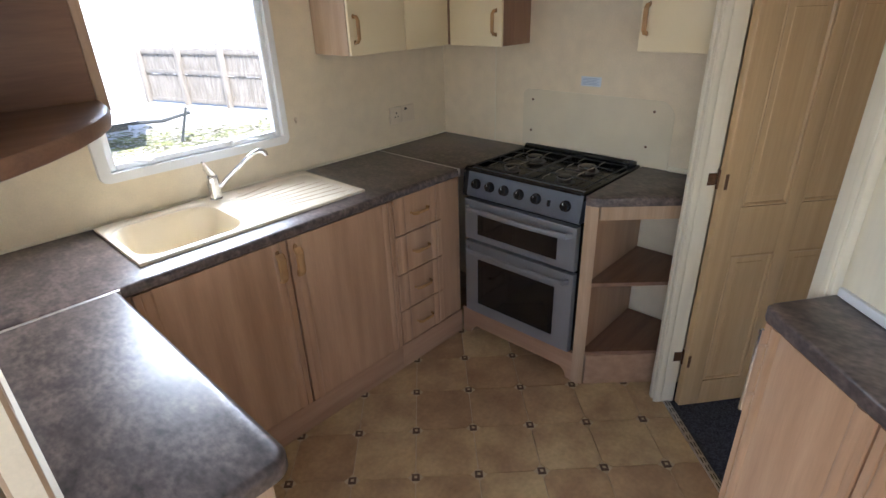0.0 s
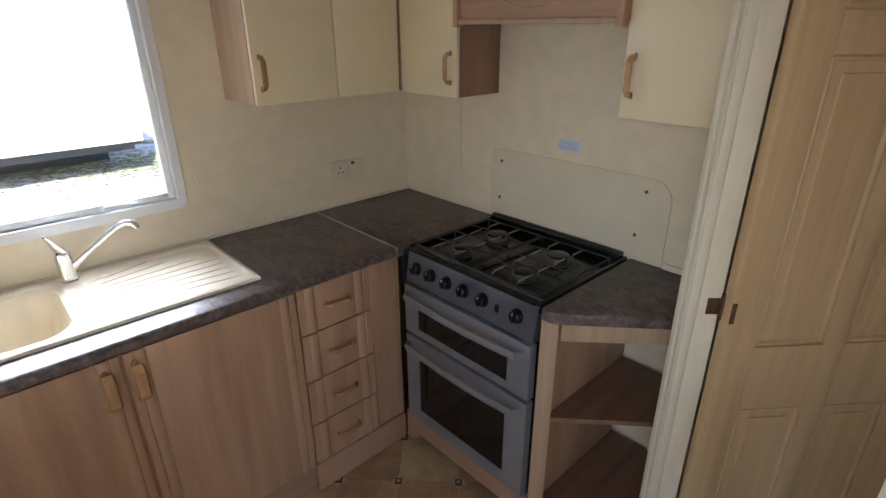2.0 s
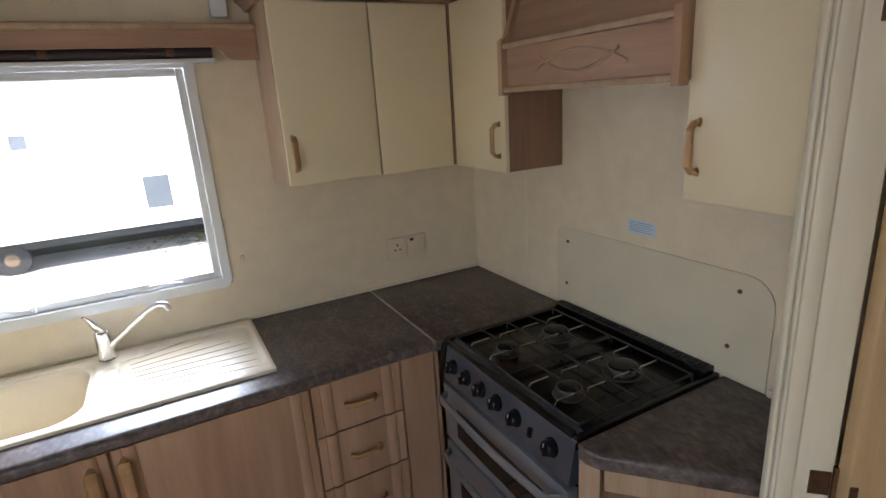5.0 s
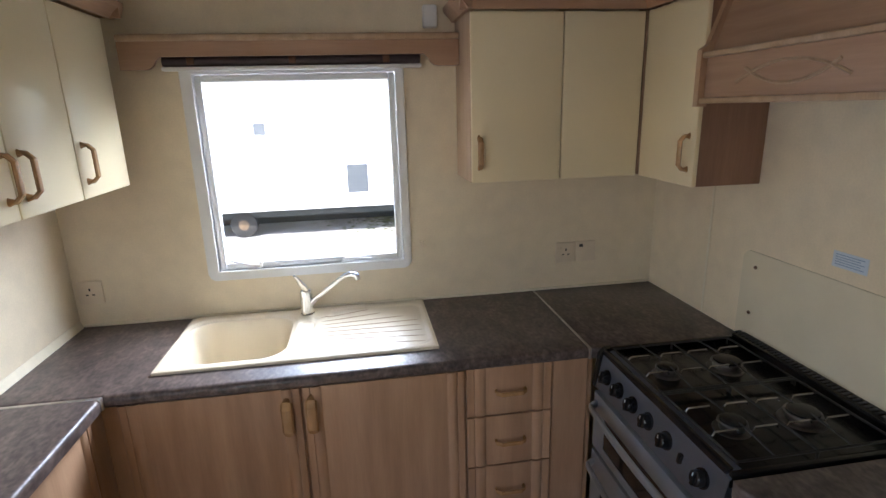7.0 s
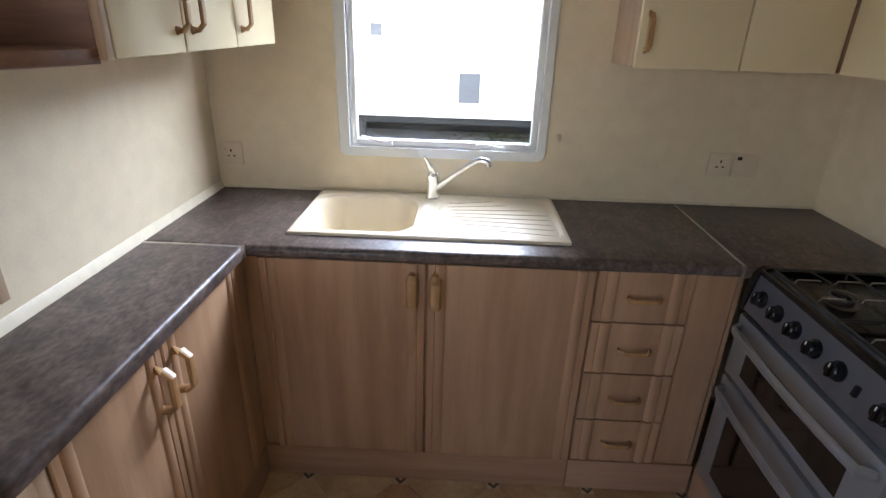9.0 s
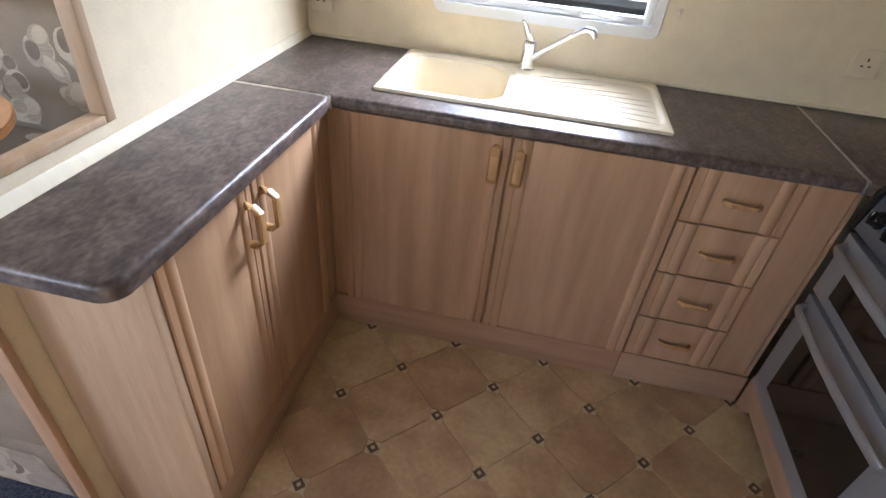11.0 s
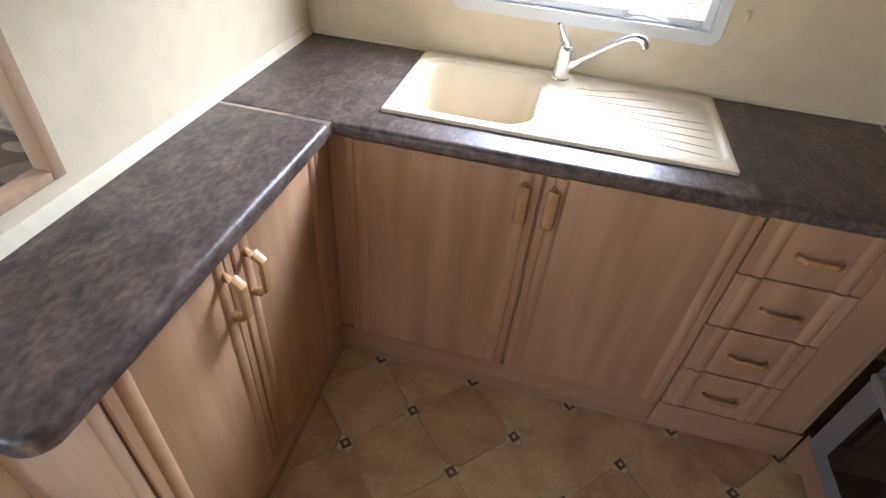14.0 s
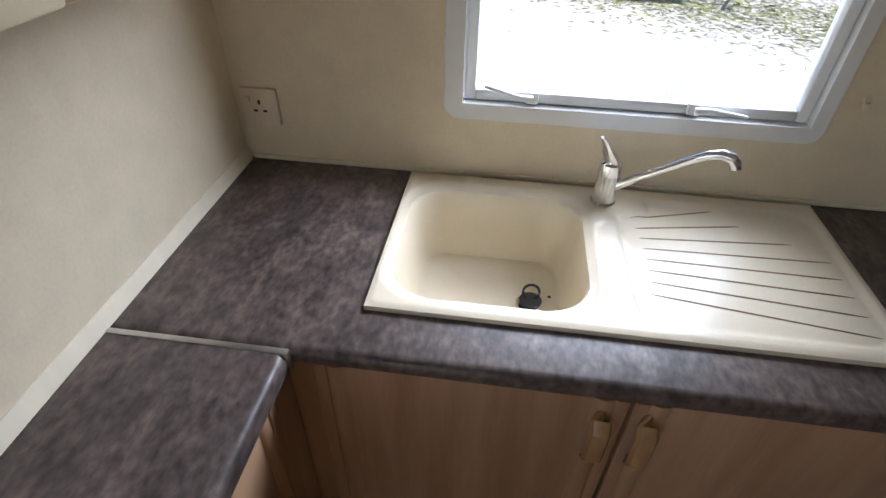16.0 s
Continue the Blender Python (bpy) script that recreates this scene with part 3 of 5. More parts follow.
for z in (0.155, 0.50):
    bm = bmesh.new()
    prism(bm, shelf_pts, z, z + 0.016)
    part("shelf", bm, WOOD_DARK, unit, "red-brown shelf board")
for z0, z1 in ((0.0, 0.155), (0.80, WT - 0.036)):
    bm = bmesh.new()
    prism(bm, [(1.797, 0.748), (1.806, 0.759), (2.022, 0.531), (2.010, 0.519)], z0, z1)
    part("rail" if z0 else "kick_panel", bm, WOOD_PALE if z0 else WOOD_H, unit)

# ---- worktops ----
E0 = 0.036
FRONT = 1.436
z0 = WT - E0
bm = bmesh.new()
xs, hole_y = (0.0, 0.415, 0.815, 1.746), (1.548, 1.94)
roll = [(FRONT + 0.006, z0), (FRONT, z0 + 0.008), (FRONT, WT - 0.016)]
roll += [(FRONT + 0.016 - 0.016 * math.cos(radians(a)), WT - 0.016 + 0.016 * math.sin(radians(a))) for a in (22, 45, 68, 90)]
loop = roll + [(hole_y[0], WT), (hole_y[1], WT), (BY, WT), (BY, z0), (hole_y[1], z0), (hole_y[0], z0)]
cuts = [[bm.verts.new((x, y, z)) for y, z in loop] for x in xs]
top_hole, low_hole = len(roll), len(loop) - 2
for i, (p, q) in enumerate(zip(cuts, cuts[1:])):
    for k in range(len(loop)):
        j = (k + 1) % len(loop)
        if not (i == 1 and k in (top_hole, low_hole)):
            bm.faces.new((p[k], q[k], q[j], p[j]))
for k, j in ((top_hole, low_hole + 1), (top_hole + 1, low_hole)):
    bm.faces.new((cuts[1][k], cuts[2][k], cuts[2][j], cuts[1][j]))
for c_ in (cuts[1], cuts[2]):
    bm.faces.new((c_[top_hole], c_[top_hole + 1], c_[low_hole], c_[low_hole + 1]))
bm.faces.new(cuts[0])
bm.faces.new(cuts[-1][::-1])
bmesh.ops.recalc_face_normals(bm, faces=bm.faces)
tagged(part("worktop", bm, SLATE), "mottled grey-brown slate-effect worktop round the sink", "worktop", "worktops")
bm = bmesh.new()
box(bm, (1.755, FRONT - 0.003, z0), (RX, BY, WT), 0.002)
tagged(part("worktop", bm, SLATE), "mottled slate-effect worktop in the corner by the cooker", "worktop", "worktops")
bm = bmesh.new()
box(bm, (1.7465, FRONT - 0.004, z0), (1.7545, BY, WT + 0.0015), 0.001)
tagged(part("joint_strip", bm, ALU), "thin aluminium worktop joint strip", "trim", "", "structure")
bm = bmesh.new()
cx, cy, r = 0.310, 0.550, 0.042
corner = [(cx - r + r * math.cos(radians(a)), cy + r + r * math.sin(radians(a))) for a in range(-90, 1, 15)]
prism(bm, [(0.0, cy)] + corner + [(cx, FRONT - 0.012), (0.0, FRONT - 0.012)], z0, WT)
ed = [e for e in bm.edges if all(abs(v.co.z - WT) < 1e-5 for v in e.verts) and (min(v.co.x for v in e.verts) > 0.2 and all(v.co.x > cx - r - 0.001 for v in e.verts) and not all(v.co.y > 1.3 for v in e.verts) or all(abs(v.co.y - cy) < 1e-5 for v in e.verts))]
bmesh.ops.bevel(bm, geom=ed, offset=0.014, segments=4, affect="EDGES", profile=0.5)
tagged(part("worktop", bm, SLATE), "narrow mottled slate-effect peninsula worktop with a rounded corner", "worktop", "worktops")
bm = bmesh.new()
box(bm, (0.0, FRONT - 0.0118, z0), (cx + 0.003, FRONT - 0.0005, WT + 0.002), 0.002)
tagged(part("joint_strip", bm, ALU), "wide aluminium worktop joint strip", "trim", "", "structure")
bm = bmesh.new()
prism(bm, [(1.774, 0.804), (1.772, 0.778), (1.782, 0.752), (2.000, 0.507), (2.02, 0.492), (2.06, 0.472), (RX, 0.472), (RX, 0.804)], z0, WT)
ed = [e for e in bm.edges if all(abs(v.co.z - WT) < 1e-5 and v.co.x < 2.03 and v.co.y < 0.803 for v in e.verts)]
bmesh.ops.bevel(bm, geom=ed, offset=0.010, segments=3, affect="EDGES", profile=0.5)
tagged(part("worktop", bm, SLATE), "small slate-effect worktop with a slanted front beside the cooker", "worktop", "worktops")
# sealing strips at the walls
bm = bmesh.new()
prism(bm, [(0.0006, WT + 0.0005), (0.014, WT + 0.0005), (0.010, WT + 0.016), (0.003, WT + 0.028), (0.0006, WT + 0.028)], 0.575, BY - 0.01, "y")
tagged(part("upstand", bm, TRIM), "cream plastic sealing strip along the partition", "trim", "", "structure")
bm = bmesh.new()
box(bm, (0.015, BY - 0.008, WT + 0.0005), (RX - 0.001, BY - 0.0005, WT + 0.012), 0.003)
tagged(part("upstand", bm, TRIM), "thin cream sealing strip under the window wall", "trim", "", "structure")
bm = bmesh.new()
box(bm, (RX - 0.010, 0.474, WT + 0.0005), (RX - 0.0008, 0.69, WT + 0.022), 0.003)
tagged(part("upstand", bm, TRIM), "cream sealing strip beside the splash panel", "trim", "", "structure")
# hatch lining
hatch = thing("serving_hatch_frame", (0, 0.8, HZ0), "oak-effect frame lining the serving hatch", "frame", "", "structure")
for lo, hi in (((-0.034, HY1 - 0.004, 0.952), (0.006, HY1 + 0.022, HZ1)), ((-0.034, HY0 - 0.02, 0.952), (0.006, HY0 + 0.006, HZ1)), ((-0.035, HY0 + 0.006, 0.952), (0.005, HY1 - 0.004, 0.971))):
    bm = bmesh.new()
    box(bm, lo, hi, 0.003)
    part("frame_board", bm, WOOD_PALE, hatch)
# ---- wall cabinets ----
UZ0, UZ1 = 1.397, 1.945


def slab(m, u0, u1, z0, z1, parent, t=0.016):
    bm = bmesh.new()
    box(bm, (u0, 0.0, z0), (u1, t, z1), 0.004, m)
    return part("door", bm, CREAM, parent, "plain cream satin door")


# corner cabinet by the window
UF = face((0, 1.758, 0), (1, 0, 0), (0, -1, 0))
UR = face((2.058, 0, 0), (0, 1, 0), (-1, 0, 0))
unit = thing("corner_wall_cabinet", (1.9, 1.9, UZ0), "cream and oak-effect corner wall cabinet with three doors", "cabinet")
bm = bmesh.new()
box(bm, (1.437, 1.7585, UZ0), (1.453, BY - 0.001, UZ1), 0.002)
part("side_panel", bm, WOOD_PALE, unit, "pale oak side panel")
bm = bmesh.new()
box(bm, (2.0585, 1.429, UZ0), (RX - 0.001, 1.445, UZ1), 0.002)
part("side_panel", bm, WOOD_RED, unit, "red-brown side panel")
bm = bmesh.new()
box(bm, (1.453, 1.7585, UZ0 + 0.004), (RX - 0.001, BY - 0.001, UZ0 + 0.02))
box(bm, (2.0585, 1.445, UZ0 + 0.004), (RX - 0.001, 1.7585, UZ0 + 0.02))
box(bm, (1.453, 1.7585, UZ1 - 0.018), (RX - 0.001, BY - 0.001, UZ1 - 0.002))
box(bm, (2.0585, 1.445, UZ1 - 0.018), (RX - 0.001, 1.7585, UZ1 - 0.002))
box(bm, (2.0410, 1.7425, UZ0 + 0.004), (2.0584, 1.7584, UZ1 - 0.002))
part("body", bm, WOOD_H, unit)
d1 = slab(UF, 1.439, 1.750, UZ0, UZ1 - 0.004, unit)
d_handle("handle", UF @ Matrix.Translation((0, 0.016, 0)), 1.463, 1.498, 0.10, d1, HANDLE, False, 0.02, 0.03)
slab(UF, 1.754, 2.036, UZ0, UZ1 - 0.004, unit)
d3 = slab(UR, 1.426, 1.738, UZ0, UZ1 - 0.004, unit)
d_handle("handle", UR @ Matrix.Translation((0, 0.016, 0)), 1.456, 1.498, 0.10, d3, HANDLE, False, 0.02, 0.03)
bm = bmesh.new()
prof = [(0.0, 0.0), (-0.012, 0.0), (-0.022, 0.014), (-0.040, 0.030), (-0.044, 0.048), (0.0, 0.048)]
prism(bm, [(1.742 + a, UZ1 + b) for a, b in prof], 1.403, 2.08, "x")
prism(bm, [(1.437 + a, UZ1 + b) for a, b in prof], 1.705, BY - 0.001, "y")
prism(bm, [(2.042 + a, UZ1 + b) for a, b in prof], 1.426, 1.774, "y")
part("cornice", bm, WOOD_H, unit, "oak-effect moulded cornice")

# wall cabinet by the door
unit = thing("wall_cabinet", (2.15, 0.65, UZ0), "single cream wall cabinet beside the hallway door", "cabinet")
bm = bmesh.new()
box(bm, (2.0665, 0.497, UZ0 + 0.004), (RX - 0.001, 0.790, UZ1 + 0.04), 0.002)
part("body", bm, WOOD, unit)
UD = face((2.066, 0, 0), (0, 1, 0), (-1, 0, 0))
d = slab(UD, 0.495, 0.794, UZ0, UZ1 + 0.04, unit)
d_handle("handle", UD @ Matrix.Translation((0, 0.016, 0)), 0.764, 1.51, 0.10, d, HANDLE, False, 0.02, 0.03)

# canopy over the cooker
hood = thing("cooker_canopy", (2.1, 1.1, 1.65), "oak-effect cooker canopy with a carved leaf band", "cooker hood")
CY0, CY1 = 0.797, 1.4255
bm = bmesh.new()
prism(bm, [(2.0390, 1.652), (2.0390, 1.772), (2.0550, 1.785), (2.1280, 1.99), (RX - 0.001, 1.99), (RX - 0.001, 1.652)], CY0 + 0.022, CY1 - 0.022, "y")
part("canopy_front", bm, WOOD_Y, hood)
for a, b in ((CY0, CY0 + 0.02), (CY1 - 0.02, CY1)):
    bm = bmesh.new()
    prism(bm, [(2.0210, 1.632), (2.0210, 1.785), (2.043, 1.80), (2.1130, 1.99), (2.1365, 1.99), (2.0495, 1.632)], a, b, "y")
    part("side_bracket", bm, WOOD, hood)
for z in (1.640, 1.762):
    bm = bmesh.new()
    box(bm, (2.0230, CY0 + 0.02, z), (2.0405, CY1 - 0.02, z + 0.016), 0.005)
    part("rail", bm, WOOD_PALE, hood, "paler moulded rail")
for sgn in (-1, 1):
    bm = bmesh.new()
    tube(bm, [(2.0380, 1.11 + (0.15 if sgn > 0 else 0.125) * s, 1.709 + sgn * 0.026 * (1 - s * s * 1.35)) for s in (k / 10 for k in range(-11, 12))], 0.0042, 6)
    part("carved_line", bm, WOOD_PALE, hood, "carved leaf line")
bm = bmesh.new()
box(bm, (2.0425, CY0 + 0.021, 1.643), (RX - 0.002, CY1 - 0.021, 1.651), 0.001)
part("underside", bm, SILVER, hood, "plain metal underside")

# wall cabinets on the partition
LX, PZ0 = 0.295, 1.43
UL = face((LX, 0, 0), (0, 1, 0), (1, 0, 0))
unit = thing("partition_wall_cabinet", (0.15, 1.45, PZ0), "cream three-door wall cabinet on the partition", "cabinet")
bm = bmesh.new()
box(bm, (0.001, 1.02, PZ0 + 0.004), (LX - 0.0005, 1.868, UZ1 - 0.002), 0.002)
part("body", bm, WOOD, unit)
bm = bmesh.new()
box(bm, (0.001, 1.003, PZ0), (LX - 0.004, 1.0195, UZ1), 0.001)
part("side_panel", bm, WOOD_DARK, unit, "red-brown side panel")
bm = bmesh.new()
box(bm, (LX - 0.004, 1.001, PZ0), (LX + 0.014, 1.0205, UZ1), 0.003)
part("edge_strip", bm, WOOD_PALE, unit, "pale oak front edge")
bm = bmesh.new()
box(bm, (0.001, 1.8685, PZ0), (LX + 0.004, 1.885, UZ1), 0.002)
part("side_panel", bm, WOOD_PALE, unit, "pale oak side panel")
for a, b, hy in ((1.022, 1.278, 1.246), (1.282, 1.562, 1.315), (1.566, 1.868, 1.598)):
    dd = slab(UL, a, b, PZ0, UZ1 - 0.004, unit)
    d_handle("handle", UL @ Matrix.Translation((0, 0.016, 0)), hy, 1.526, 0.10, dd, HANDLE, False, 0.02, 0.03)
bm = bmesh.new()
prism(bm, [(0.319 - a, UZ1 + b) for a, b in prof], 1.0, 1.92, "y")
prism(bm, [(1.885 - a, UZ1 + b) for a, b in prof], 0.001, 0.36, "x")
part("cornice", bm, WOOD_Y, unit, "oak-effect moulded cornice")

# open rounded end shelves next to it
unit = thing("rounded_end_shelf", (0.1, 0.8, PZ0), "open wall shelf unit with rounded red-brown boards", "shelf")
bm = bmesh.new()
box(bm, (0.001, 0.60, PZ0 + 0.022), (0.014, 1.002, UZ1))
part("back_panel", bm, WOOD_DARK, unit)
for z in (PZ0 - 0.006, 1.66, UZ1 - 0.02):
    bm = bmesh.new()
    prism(bm, [(0.014, 1.0025), (LX - 0.002, 1.0025)] + [(0.014 + (LX - 0.016) * math.cos(radians(a)) ** 1.7, 0.995 - 0.40 * math.sin(radians(a))) for a in range(0, 81, 10)], z, z + 0.028)
    es = [e for e in bm.edges if abs(e.verts[0].co.z - e.verts[1].co.z) < 1e-6 and max(v.co.y for v in e.verts) < 1.0 and min(v.co.x for v in e.verts) > 0.0145]
    bmesh.ops.bevel(bm, geom=es, offset=0.009, segments=2, affect="EDGES", profile=0.5)
    part("shelf", bm, WOOD_DARK, unit, "rounded shelf board")

# ---- cooker ----
ck = thing("gas_cooker", (2.0, 1.1, 0), "black and silver slot-in gas cooker with four burners", "cooker")
KX, KY0, KY1 = 1.780, 0.812, 1.424
bm = bmesh.new()
box(bm, (KX + 0.012, KY0 + 0.012, 0.135), (RX - 0.03, KY1 - 0.012, 0.868), 0.004)
part("body", bm, BLACK, ck)
bm = bmesh.new()
pts = [(KY0 + 0.02, 0.0), (KY0 + 0.03, 0.035), (KY0 + 0.055, 0.055), (KY1 - 0.06, 0.055), (KY1 - 0.035, 0.03), (KY1 - 0.02, 0.0), (KY1 + 0.025, 0.0), (KY1 + 0.025, 0.15), (KY0 - 0.028, 0.15), (KY0 - 0.028, 0.0)]
prism(bm, pts, KX, KX + 0.016, "x")
kick = part("plinth", bm, WOOD_Y, ck, "oak-effect plinth with shaped feet")
# hob tray
bm = bmesh.new()
box(bm, (KX - 0.004, KY0, 0.868), (RX - 0.004, KY1, 0.886), 0.003)
part("hob", bm, BLACK, ck, "shiny black enamel hob tray")
ring_y = ((KX + 0.0, KY0, 0.886, RX - 0.004, KY0 + 0.016), (KX + 0.0, KY1 - 0.016, 0.886, RX - 0.004, KY1))
for a, b, c, d_, e in ring_y:
    bm = bmesh.new()
    box(bm, (a, b, c - 0.002), (d_, e, 0.901), 0.004)
    part("hob_rim", bm, BLACK, ck)
bm = bmesh.new()
box(bm, (RX - 0.05, KY0 + 0.016, 0.884), (RX - 0.004, KY1 - 0.016, 0.916), 0.004)
part("hob_back_rim", bm, BLACK, ck)
bm = bmesh.new()
box(bm, (KX - 0.003, KY0 + 0.016, 0.884), (KX + 0.016, KY1 - 0.016, 0.903), 0.005)
part("hob_front_rim", bm, BLACK, ck)
bm = bmesh.new()
for k in range(38):
    box(bm, (RX - 0.038, KY0 + 0.03 + k * 0.0152, 0.9162), (RX - 0.016, KY0 + 0.037 + k * 0.0152, 0.919))
part("vent_strip", bm, BLACK_MATT, ck, "slotted rear vent strip")
for bx, by, r in ((1.90, 1.25, 0.030), (2.09, 1.25, 0.040), (2.09, 0.975, 0.040), (1.90, 0.975, 0.032)):
    bm = bmesh.new()
    tube(bm, [(bx, by, 0.886), (bx, by, 0.889), (bx, by, 0.8892), (bx, by, 0.905), (bx, by, 0.9052), (bx, by, 0.909)], [r * 1.35, r * 1.28, r * 0.9, r * 0.95, r * 1.08, r * 1.05], 24)
    bnr = part("burner", bm, BURNER, ck, "stained metal burner ring")
    bm = bmesh.new()
    tube(bm, [(bx, by, 0.909), (bx, by, 0.914), (bx, by, 0.917)], [r * 0.92, r * 0.9, r * 0.6], 24)
    part("burner_cap", bm, BLACK, bnr, "black burner cap")
for y0_, y1_ in ((KY0 + 0.03, KY0 + 0.308), (KY0 + 0.318, KY1 - 0.03)):
    bm = bmesh.new()
    x0_, x1_ = KX + 0.03, RX - 0.075
    zt = 0.917
    for q in (y0_, y1_):
        tube(bm, [(x0_, q, 0.906), (x1_, q, 0.906)], 0.003, 6)
    for q in (x0_, x1_):
        tube(bm, [(q, y0_, 0.906), (q, y1_, 0.906)], 0.003, 6)
    for x in (x0_, (x0_ + x1_) / 2, x1_):
        for y in (y0_, y1_):
            tube(bm, [(x, y, 0.886), (x, y, 0.909)], 0.003, 6)
    ym = (y0_ + y1_) / 2
    tube(bm, [((x0_ + x1_) / 2, y0_, 0.908), ((x0_ + x1_) / 2, y1_, 0.908)], 0.003, 6)
    rack = part("pan_support", bm, BLACK_MATT, ck, "black wire pan support")
    for bx in (1.90, 2.09):
        for s_ in (-1, 1):
            for a_, b_ in (((bx - 0.085, ym + s_ * 0.05), (bx - 0.018, ym + s_ * 0.05)), ((bx + 0.018, ym + s_ * 0.05), (bx + 0.085, ym + s_ * 0.05))):
                bm = bmesh.new()
                tube(bm, [(a_[0], a_[1], 0.908), (a_[0] + 0.005, a_[1], zt), (b_[0] - 0.005, b_[1], zt), (b_[0], b_[1], 0.908)], 0.0026, 6)
                part("wire", bm, WIRE, rack, "pan support wire in a light highlight colour")
            bm = bmesh.new()
            tube(bm, [(bx, ym + s_ * 0.138, 0.908), (bx, ym + s_ * 0.05, zt - 0.001), (bx, ym + s_ * 0.028, zt - 0.001), (bx, ym + s_ * 0.024, 0.908)], 0.0024, 6)
            part("wire", bm, BLACK_MATT, rack)
# fascia
bm = bmesh.new()
prism(bm, [(KX - 0.024, 0.782), (KX - 0.004, 0.888), (KX + 0.012, 0.900), (KX + 0.03, 0.900), (KX + 0.03, 0.775), (KX - 0.018, 0.775)], KY0 + 0.004, KY1 - 0.028, "y")
part("fascia", bm, PANEL, ck, "dark metal control panel, coloured with the window's blue reflection")
bm = bmesh.new()
prism(bm, [(KX - 0.026, 0.778), (KX - 0.012, 0.888), (KX + 0.006, 0.906), (KX + 0.03, 0.908), (KX + 0.03, 0.770), (KX - 0.018, 0.770)], KY1 - 0.0278, KY1, "y")
bmesh.ops.bevel(bm, geom=list(bm.edges), offset=0.004, segments=2, affect="EDGES")
part("fascia_end", bm, BLACK, ck, "black rounded fascia end")
tilt = Matrix.Rotation(radians(10.5), 4, "Y")
for ky in (1.345, 1.268, 1.190, 1.110, 1.025, 0.885):
    m = Matrix.Translation((KX - 0.0135, ky, 0.838)) @ tilt
    bm = bmesh.new()
    tube(bm, [m @ Vector(p) for p in ((0.002, 0, 0), (-0.004, 0, 0), (-0.0042, 0, 0), (-0.020, 0, 0), (-0.023, 0, 0))], [0.024, 0.023, 0.020, 0.018, 0.015], 20, up=(0, 1, 0))
    box(bm, (-0.027, -0.0045, -0.017), (-0.020, 0.0045, 0.017), 0.002, m)
    kn = part("knob", bm, BLACK, ck, "round black control knob")
    bm = bmesh.new()
    box(bm, (-0.0278, -0.001, 0.006), (-0.0268, 0.001, 0.015), 0, m)
    part("pointer", bm, WHITE, kn, "white pointer line")
bm = bmesh.new()
m = Matrix.Translation((KX - 0.0135, 0.962, 0.832)) @ tilt
box(bm, (-0.010, -0.006, -0.012), (0.002, 0.006, 0.014), 0.003, m)
part("ignition_button", bm, BLACK, ck, "small ignition button")


def oven_door(name, z0, z1, gz0, gz1):
    bm = bmesh.new()
    y0, y1 = KY0 + 0.012, KY1 - 0.012
    gy0, gy1 = y0 + 0.085, y1 - 0.075
    x0, x1 = KX - 0.020, KX + 0.011
    outer = [(y0, z0), (y1, z0), (y1, z1), (y0, z1)]
    inner = [(gy0, gz0), (gy1, gz0), (gy1, gz1), (gy0, gz1)]
    fo, fi, bo, bi = ([bm.verts.new((x, y, z)) for y, z in pts_] for x, pts_ in ((x0, outer), (x0, inner), (x1, outer), (x1, inner)))
    for k in range(4):
        j = (k + 1) % 4
        for q in ((fo[k], fo[j], fi[j], fi[k]), (bo[k], bo[j], bi[j], bi[k]), (fo[k], fo[j], bo[j], bo[k]), (fi[k], fi[j], bi[j], bi[k])):
            bm.faces.new(q)
    bmesh.ops.recalc_face_normals(bm, faces=bm.faces)
    bmesh.ops.bevel(bm, geom=[e for e in bm.edges if all(v in fo for v in e.verts)], offset=0.004, segments=2, affect="EDGES", profile=0.5)
    d = part(name, bm, SILVER, ck, "silver-framed door with a dark glass")
    bm = bmesh.new()
    box(bm, (x0 + 0.002, gy0 - 0.001, gz0 - 0.001), (x1, gy1 + 0.001, gz1 + 0.001))
    part("glass", bm, DARKGLASS, d, "dark smoked glass")
    bm = bmesh.new()
    zc = z1 - 0.035
    tube(bm, [(x0 - 0.001, y0 + 0.02, zc), (x0 - 0.026, y0 + 0.035, zc)] + [(x0 - 0.03 - 0.012 * math.cos(math.pi * s / 2), 1.11 + s * 0.255, zc) for s in (-1, -0.6, -0.2, 0.2, 0.6, 1)] + [(x0 - 0.026, y1 - 0.035, zc), (x0 - 0.001, y1 - 0.02, zc)], 0.013, 10, 0.6, up=(1, 0, 0))
    part("handle", bm, SILVER, d, "bowed silver bar handle")


oven_door("grill_door", 0.560, 0.758, 0.592, 0.700)
oven_door("oven_door", 0.158, 0.545, 0.215, 0.462)

# splash panel, screws, sticker
sp = thing("splash_panel", (RX, 1.05, WT), "ivory glossy splash panel with rounded top corners, screwed to the wall", "panel")
bm = bmesh.new()
sy0, sy1, sz0, sz1, r = 0.695, 1.452, WT + 0.004, 1.185, 0.07
pts = [(sy0, sz0), (sy1, sz0)] + [(sy1 - 0.03 + 0.03 * math.cos(radians(a)), sz1 - 0.03 + 0.03 * math.sin(radians(a))) for a in range(0, 91, 15)] + [(sy0 + r + r * math.cos(radians(a)), sz1 - r + r * math.sin(radians(a))) for a in range(90, 181, 15)]
prism(bm, pts, RX - 0.005, RX - 0.0004, "x")
part("sheet", bm, SPLASH, sp)
